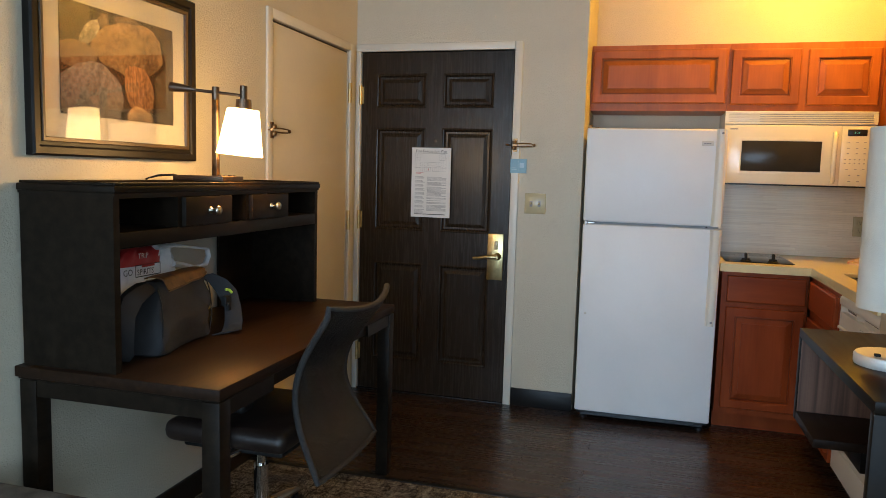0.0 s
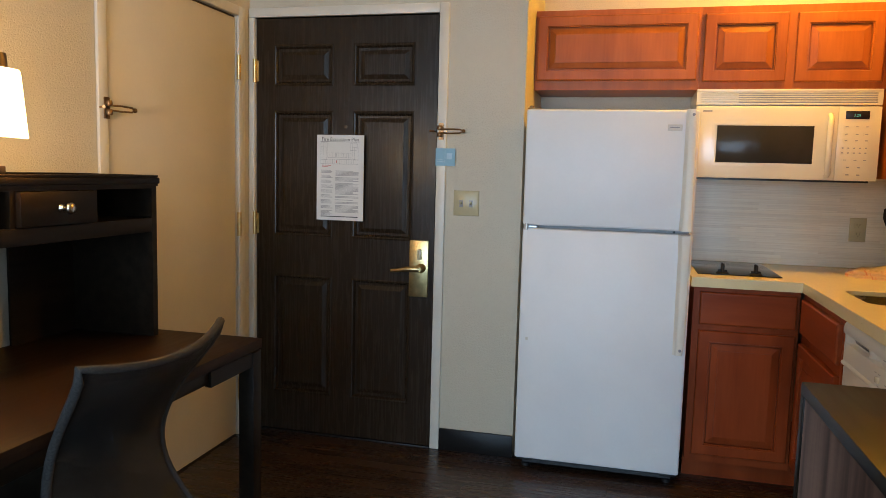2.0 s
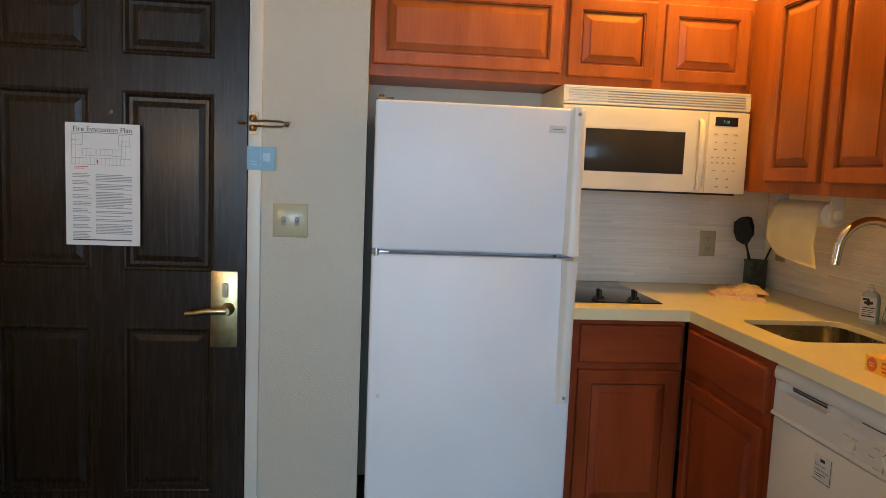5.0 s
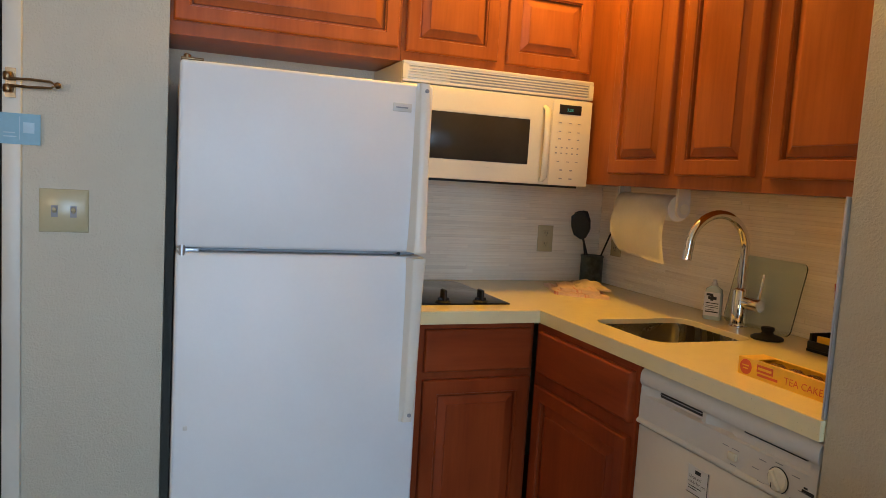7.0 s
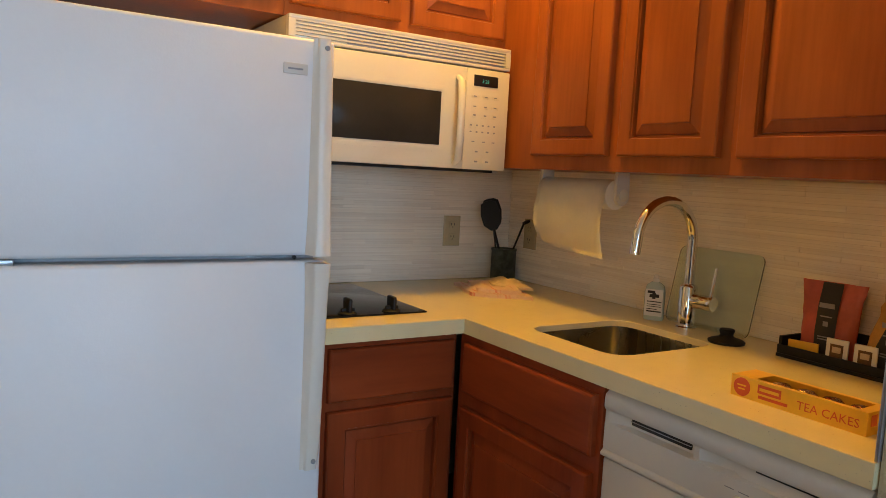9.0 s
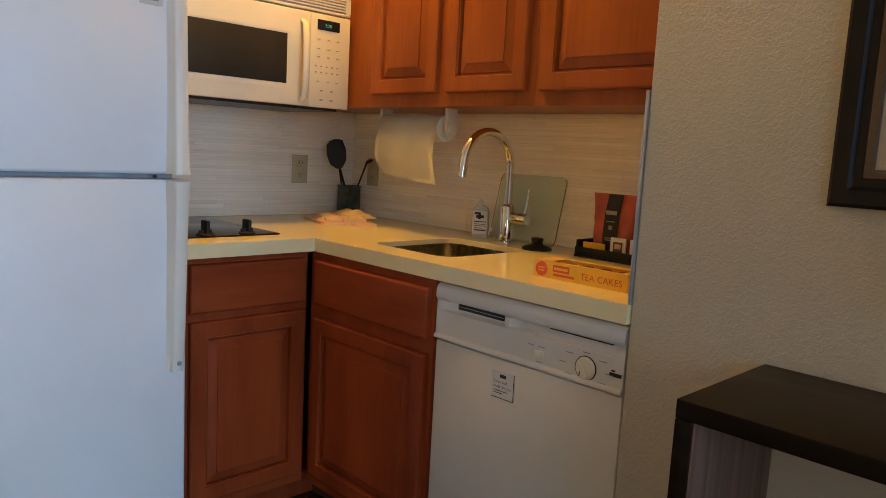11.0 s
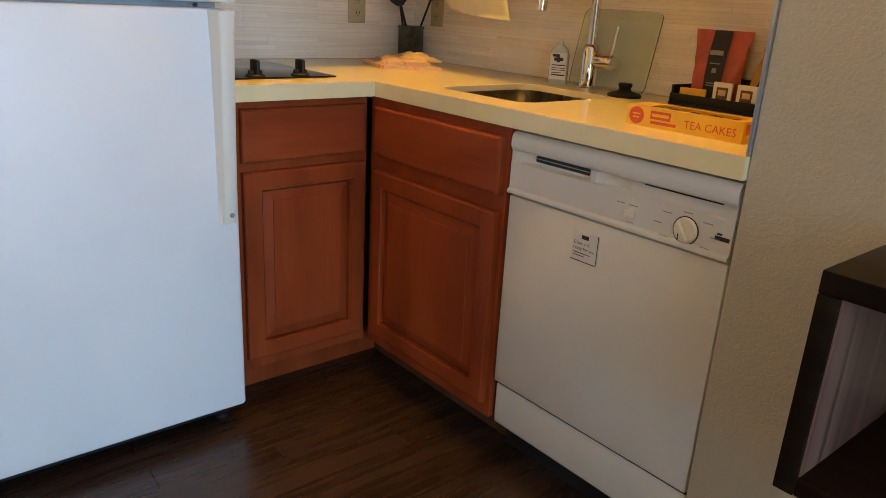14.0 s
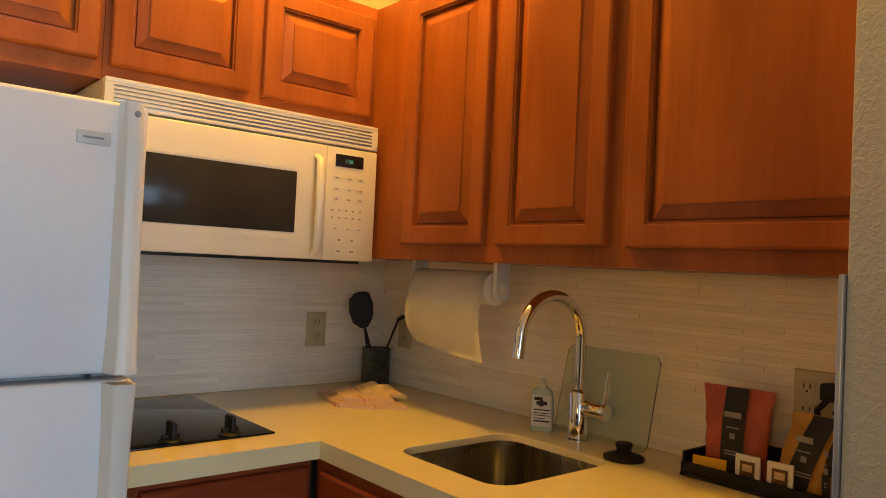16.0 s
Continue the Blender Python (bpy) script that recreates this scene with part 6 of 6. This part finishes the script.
def cloth(name, quad, z, bulge, seed, mat, thick=0.006):
    bm = B()
    rows_t, rows_b = [], []
    n_ = 16
    for i in range(n_ + 1):
        rt, rb = [], []
        for j in range(n_ + 1):
            s, t = i / n_, j / n_
            p = Vector(quad[0]).lerp(Vector(quad[1]), s).lerp(Vector(quad[3]).lerp(Vector(quad[2]), s), t)
            edge_ = min(s, 1 - s, t, 1 - t)
            wv = noise.noise(Vector((p.x * 22 + seed, p.y * 22, seed))) * 0.018
            w2 = noise.noise(Vector((p.x * 9 + seed, p.y * 9, seed + 5))) * 0.014
            q = Vector((p.x + w2, p.y + w2 * 0.6, 0))
            zt = z + thick + bulge * min(1, edge_ * 5) + max(-0.002, wv) * min(1, edge_ * 8)
            rt.append(bm.verts.new((q.x, q.y, zt)))
            rb.append(bm.verts.new((q.x, q.y, z)))
        rows_t.append(rt)
        rows_b.append(rb)
    for i in range(n_):
        for j in range(n_):
            bm.faces.new((rows_t[i][j], rows_t[i + 1][j], rows_t[i + 1][j + 1], rows_t[i][j + 1]))
            bm.faces.new((rows_b[i][j], rows_b[i][j + 1], rows_b[i + 1][j + 1], rows_b[i + 1][j]))
    rim = [(i, 0) for i in range(n_)] + [(n_, j) for j in range(n_)] + [(n_ - i, n_) for i in range(n_)] + [(0, n_ - j) for j in range(n_)]
    for a, b in zip(rim, rim[1:] + rim[:1]):
        bm.faces.new((rows_t[a[0]][a[1]], rows_b[a[0]][a[1]], rows_b[b[0]][b[1]], rows_t[b[0]][b[1]]))
    return part(name, bm, mat, tw, "", 70)


cloth("lower_fold", [(1.735, 7.23), (1.90, 7.10), (1.99, 7.33), (1.81, 7.45)], CT, 0.004, 3, M_CLOTH, 0.012)
cloth("middle_fold", [(1.765, 7.24), (1.88, 7.14), (1.97, 7.33), (1.84, 7.41)], CT + 0.013, 0.005, 9, M_CLOTH, 0.011)
cloth("top_fold", [(1.835, 7.25), (1.925, 7.14), (1.985, 7.31), (1.90, 7.39)], CT + 0.024, 0.007, 15, M_CLOTH2, 0.008)

# cake box
M_BOXY = material("orange_yellow_card", (0.88, 0.50, 0.020), 0.4, vary=0.06, scale=(8, 8, 8), coat=0.2)
M_BOXR = material("orange_red_print", (0.72, 0.10, 0.02), 0.4, coat=0.2)
M_FOIL = material("red_silver_foil", (0.60, 0.50, 0.42), 0.20, 0.9, vary=0.3, scale=(60, 60, 60), second=(0.26, 0.05, 0.025), bump=0.8, bump_scale=160, dist=0.004)
tc_ = thing("cake_box", (1.648, 5.988, CT), "yellow cardboard tea cake box with a window lid", "box", turn=1)
L2, W2, H2 = 0.131, 0.039, 0.040
cbx = B()
corners = [(-1, -1), (1, -1), (1, 1), (-1, 1)]
ring_loft(cbx, [[Vector((a * (W2 - q), b * (L2 - q), z)) for a, b in corners] for q, z in ((0, 0), (0, H2), (0.002, H2), (0.002, 0.003))])
part("carton", cbx, M_BOXY, tc_)
for x0, x1, y0, y1 in ((-W2, W2, L2 - 0.046, L2), (-W2, W2, -L2, -L2 + 0.02), (-W2, -W2 + 0.012, -L2 + 0.02, L2 - 0.046), (W2 - 0.012, W2, -L2 + 0.02, L2 - 0.046)):
    part("lid_strip", box(x0, x1, y0, y1, H2, H2 + 0.0015), M_BOXY, tc_)
for k in range(4):
    ck_ = B()
    lathe(ck_, [(0.024, 0), (0.0245, 0.010), (0.022, 0.026), (0.014, 0.034), (0.002, 0.036)], (0.0, L2 - 0.080 - 0.050 * k, 0.004), Z, 20)
    part("wrapped_cake", ck_, M_FOIL, tc_, "foil wrapped cake", 60)
lettering(tc_, "TEA CAKES", (-W2 - 0.0006, -0.006, 0.011), -Y, Z, 0.0225, M_BOXR, "lettering")
bars((-W2 - 0.0002, L2, 0), -Y, Z, [(0.058, 0.018, 0.048, 0.017), (0.060, 0.008, 0.060, 0.006)], M_BOXR, tc_, "logo_patch")
bars((-W2 - 0.0010, L2, 0), -Y, Z, [(0.062, 0.0235, 0.040, 0.006)], M_BOXY, tc_, "logo_lines")
dd = B()
lathe(dd, [(0.018, 0), (0.018, 0.0006)], (-W2 - 0.0001, L2 - 0.024, 0.021), (-1, 0, 0), 24)
part("round_mark", dd, M_BOXR, tc_)
bars((-W2 - 0.0010, L2, 0), -Y, Z, [(0.014, 0.023, 0.020, 0.003), (0.016, 0.016, 0.016, 0.003)], M_BOXY, tc_, "round_mark_lines")
bars((-W2 + 0.01, -L2 - 0.0004, 0.01), X, Z, [(0.0, 0.006, 0.02, 0.02), (0.03, 0.01, 0.028, 0.006)], M_BOXR, tc_, "end_print")

# tray with coffee and tea
ty = thing("coffee_tray", (2.075, 6.11, CT), "black plastic caddy for coffee and tea sachets", "tray")
tr = B()
bx(tr, 2.012, 2.135, 5.940, 6.290, CT, CT + 0.008)
bx(tr, 2.012, 2.020, 5.940, 6.290, CT + 0.008, CT + 0.030, bevel=0.003)
bx(tr, 2.127, 2.135, 5.940, 6.290, CT + 0.008, CT + 0.075)
bx(tr, 2.020, 2.127, 6.282, 6.290, CT + 0.008, CT + 0.050)
bx(tr, 2.020, 2.127, 5.940, 5.948, CT + 0.008, CT + 0.050)
part("caddy", tr, M_BLACK, ty)


def pouch(name, at, w, h, d, tilt, turn, mat, label, band, slump=0.0):
    p = thing(name, at, label, "coffee packet", turn=turn)
    bm = B()
    rings = []
    for z, k, wk in ((0, 0.25, 0.96), (0.012, 0.8, 0.95), (h * 0.2, 1.0, 0.93), (h * 0.35, 1.0, 0.92), (h * 0.5, 0.95, 0.93), (h * 0.6, 0.86, 0.95), (h * 0.7, 0.72, 0.97), (h * 0.8, 0.5, 1.0), (h * 0.88, 0.28, 1.03), (h * 0.93, 0.10, 1.05), (h, 0.04, 1.07)):
        ring = []
        for i in range(48):
            a = 2 * math.pi * i / 48
            x, y = d * k * math.sin(a), w / 2 * wk * math.copysign(abs(math.cos(a)) ** 0.5, math.cos(a))
            crease = noise.noise(Vector((y * 32, z * 30, turn))) * 0.006 + noise.noise(Vector((y * 70 + z * 30, z * 60, turn + 4))) * 0.0035
            x += crease * (1 if abs(y) > band else 0.35) + tilt * z
            y += noise.noise(Vector((z * 45, turn, 2 if y > 0 else 7))) * 0.005
            ring.append(Vector((x, y - slump * z, z - slump * 0.35 * max(0, -y) * z / h)))
        rings.append(ring)
    ring_loft(bm, rings)
    body = part("packet", bm, mat, p, "", 60)
    bm = B()
    rows = []
    for z, k in ((0.006, 0.6), (h * 0.35, 1.0), (h * 0.7, 0.75), (h * 0.92, 0.15), (h * 0.995, 0.04)):
        rows.append([Vector((tilt * z - d * k - 0.0045, y - slump * z, z)) for y in (-band, band)])
    vs_ = [[bm.verts.new(q) for q in r] for r in rows]
    for a, b in zip(vs_, vs_[1:]):
        bm.faces.new((a[0], a[1], b[1], b[0]))
    bnd = part("band", bm, M_INKD, p, "black printed band", 60)
    bars((tilt * h * 0.5 - d - 0.006, band - slump * h * 0.45, h * 0.25), -Y, Z, [(0.006, h * 0.42, band * 2 - 0.012, 0.012), (0.010, h * 0.30, band * 2 - 0.02, 0.003), (0.008, 0.006, band * 2 - 0.016, 0.003), (0.008, 0.0, band * 2 - 0.016, 0.003), (band - 0.006, h * 0.18, 0.012, 0.012)], M_INK, bnd)
    return p


M_REDBAG = material("red_matte_foil", (0.52, 0.10, 0.055), 0.45, vary=0.12, scale=(12, 12, 12), bump=0.3, bump_scale=60, dist=0.004)
M_GOLDBAG = material("gold_matte_foil", (0.52, 0.27, 0.035), 0.45, vary=0.12, scale=(12, 12, 12), bump=0.3, bump_scale=60, dist=0.004)
pouch("coffee_packet", (2.082, 6.205, CT + 0.008), 0.142, 0.185, 0.018, 0.05, 6, M_REDBAG, "red coffee packet with a black band", 0.024)
pouch("coffee_packet", (2.070, 6.070, CT + 0.008), 0.125, 0.158, 0.018, 0.10, -8, M_GOLDBAG, "gold coffee packet with a black band, slumped sideways", 0.024, 0.30)
pouch("coffee_packet", (2.060, 6.000, CT + 0.008), 0.10, 0.135, 0.016, 0.02, -35, M_GOLDBAG, "gold coffee packet leaning at the end", 0.012, 0.15)
for y, mt, lab in ((6.150, M_PAPER, "white square tea sachet"), (6.085, M_PAPER, "white square tea sachet")):
    sc_ = thing("tea_sachet", (2.030, y, CT + 0.012), lab, "tea sachet", "tea sachets", turn=4)
    part("paper", box(-0.003, 0.003, -0.025, 0.025, 0, 0.058, bevel=0.001, seg=1), mt, sc_)
    bars((-0.0032, 0.025, 0), -Y, Z, [(0.010, 0.010, 0.030, 0.036)], M_LEATHER, sc_, "printed_square")
    bars((-0.0036, 0.025, 0), -Y, Z, [(0.015, 0.026, 0.020, 0.014)], M_CLOTH2, sc_, "printed_mark")
sc_ = thing("sugar_sachet", (2.034, 6.235, CT + 0.010), "orange paper sachet in the caddy", "sachet", turn=12)
part("paper", box(-0.003, 0.003, -0.035, 0.035, 0, 0.036, bevel=0.001, seg=1), M_BOXY, sc_)


# sockets
def socket_plate(o, u, w, h, name, label, gangs=1):
    o, u = Vector(o), Vector(u)
    n_ = u.cross(Z)
    s = thing(name, o + u * w / 2, label, "socket")
    part("plate", profiled(B(), o, u, Z, w, h, [(0, 0), (0.001, 0.003), (0.006, 0.006)]), M_IVORY, s)
    for g in range(gangs):
        cx_ = w * (g + 0.5) / gangs
        for cz in (h * 0.30, h * 0.70):
            part("receptacle", profiled(B(), o + u * (cx_ - 0.016) + Z * (cz - 0.013) + n_ * 0.005, u, Z, 0.032, 0.026, [(0, 0), (0.001, 0.003)]), M_IVORY, s)
            bars(o + u * cx_ + Z * cz + n_ * 0.0082, u, Z, [(-0.008, -0.002, 0.003, 0.009), (0.005, -0.002, 0.003, 0.009), (-0.002, -0.010, 0.004, 0.004)], M_INKD, s, "slots")
    return s


socket_plate((1.838, YB - 0.0078, 1.045), X, 0.075, 0.116, "wall_socket", "ivory double wall socket over the cooktop")
socket_plate((XR - 0.0078, 7.490, 1.045), -Y, 0.075, 0.116, "wall_socket", "ivory wall socket in the backsplash corner")
so_ = socket_plate((XR - 0.0078, 6.118, 1.042), -Y, 0.118, 0.116, "wall_socket", "ivory switch and socket plate behind the coffee caddy", 2)
plg = thing("power_plug", (XR - 0.03, 6.035, 1.10), "black power plug with a looped cord", "plug")
pg = B()
bx(pg, XR - 0.055, XR - 0.0160, 6.018, 6.050, 1.105, 1.140, bevel=0.006)
part("plug_body", pg, M_BLACK, plg)
pg = B()
tube(pg, [(XR - 0.05, 6.035, 1.108), (XR - 0.055, 6.052, 1.085), (XR - 0.05, 6.045, 1.055), (XR - 0.04, 6.02, 1.045), (XR - 0.035, 5.985, 1.06), (XR - 0.03, 5.95, 1.04), (XR - 0.025, 5.93, CT + 0.006), (XR - 0.022, 5.88, CT + 0.006)], 0.006, 8)
part("cord", pg, M_BLACK, plg)

# metal edge where the backsplash meets the wall's end
structure("trim_backsplash_edge", box(XP - 0.006, XP + 0.028, YP, YP + 0.006, CT + 0.001, 1.348, bevel=0.001), M_ALU, "aluminium edge strip of the backsplash", "trim")

# ---- small pieces of floor and backsplash ----
FLOOR = bpy.data.objects["floor"]
rnd = random.Random(11)


def piece(name, me, parent, at):
    ob = new(name, me)
    ob.parent = parent
    ob.location = at
    return ob


def plank_mesh(length, width=0.0927, thick=0.004):
    bm = box(0, length, 0, width, -thick, 0, bevel=0.0004, seg=1)
    finish(bm)
    me = bpy.data.meshes.new("plank")
    bm.to_mesh(me)
    bm.free()
    me.materials.append(M_PLANK)
    return me


LENGTHS = {}
y, row = YC + 0.0145, 0
while y < YB - 0.09:
    x = XL
    first = (0.456 - XL) % 0.6 if row % 2 else (0.757 - XL) % 0.6 + 0.0
    cuts = [XL, XL + first]
    while cuts[-1] + 0.6 < XR:
        cuts.append(cuts[-1] + 0.6 * rnd.choice((1, 1, 2)))
    cuts[-1] = min(cuts[-1], XR)
    if XR - cuts[-1] > 0.02:
        cuts.append(XR)
    for a, b in zip(cuts, cuts[1:]):
        key = round(b - a - 0.0025, 3)
        if key < 0.01:
            continue
        if key not in LENGTHS:
            LENGTHS[key] = plank_mesh(key)
        piece("plank", LENGTHS[key], FLOOR, (a + 0.0006, y, 0))
    y += 0.0928
    row += 1

for nm, axis, start, end, fixed in (("backsplash_1", "x", 1.06, XR - 0.006, YB), ("backsplash_2", "y", YP + 0.001, YB - 0.006, XR)):
    z0, z1 = CZ1 + 0.001, 1.352
    if axis == "x":
        back = structure(nm, box(start, end, fixed - 0.0053, fixed - 0.0005, z0, z1), M_GROUT, "linear linen-coloured tile backsplash behind the cooktop", "backsplash")
    else:
        back = structure(nm, box(fixed - 0.0053, fixed - 0.0005, start, end, z0, z1), M_GROUT, "linear linen-coloured tile backsplash behind the sink", "backsplash")
    meshes = {}
    z = z0 + 0.0005
    while z < z1 - 0.006:
        hgt = rnd.choice((0.010, 0.013, 0.013, 0.017))
        hgt = min(hgt, z1 - z)
        p = start
        while p < end - 0.005:
            ln = min(rnd.choice((0.20, 0.28, 0.36, 0.45)), end - p)
            pr = rnd.choice((0.006, 0.0066, 0.0074))
            key = (axis, round(ln, 3), round(hgt, 4), pr)
            if key not in meshes:
                bm = box(0, ln - 0.0008, -pr, -0.0035, 0, hgt - 0.0010) if axis == "x" else box(-pr, -0.0035, 0, ln - 0.0008, 0, hgt - 0.0010)
                finish(bm)
                me = bpy.data.meshes.new("tile")
                bm.to_mesh(me)
                bm.free()
                me.materials.append(M_TILE)
                meshes[key] = me
            piece("tile", meshes[key], back, (p, fixed, z) if axis == "x" else (fixed, p, z))
            p += ln
        z += hgt
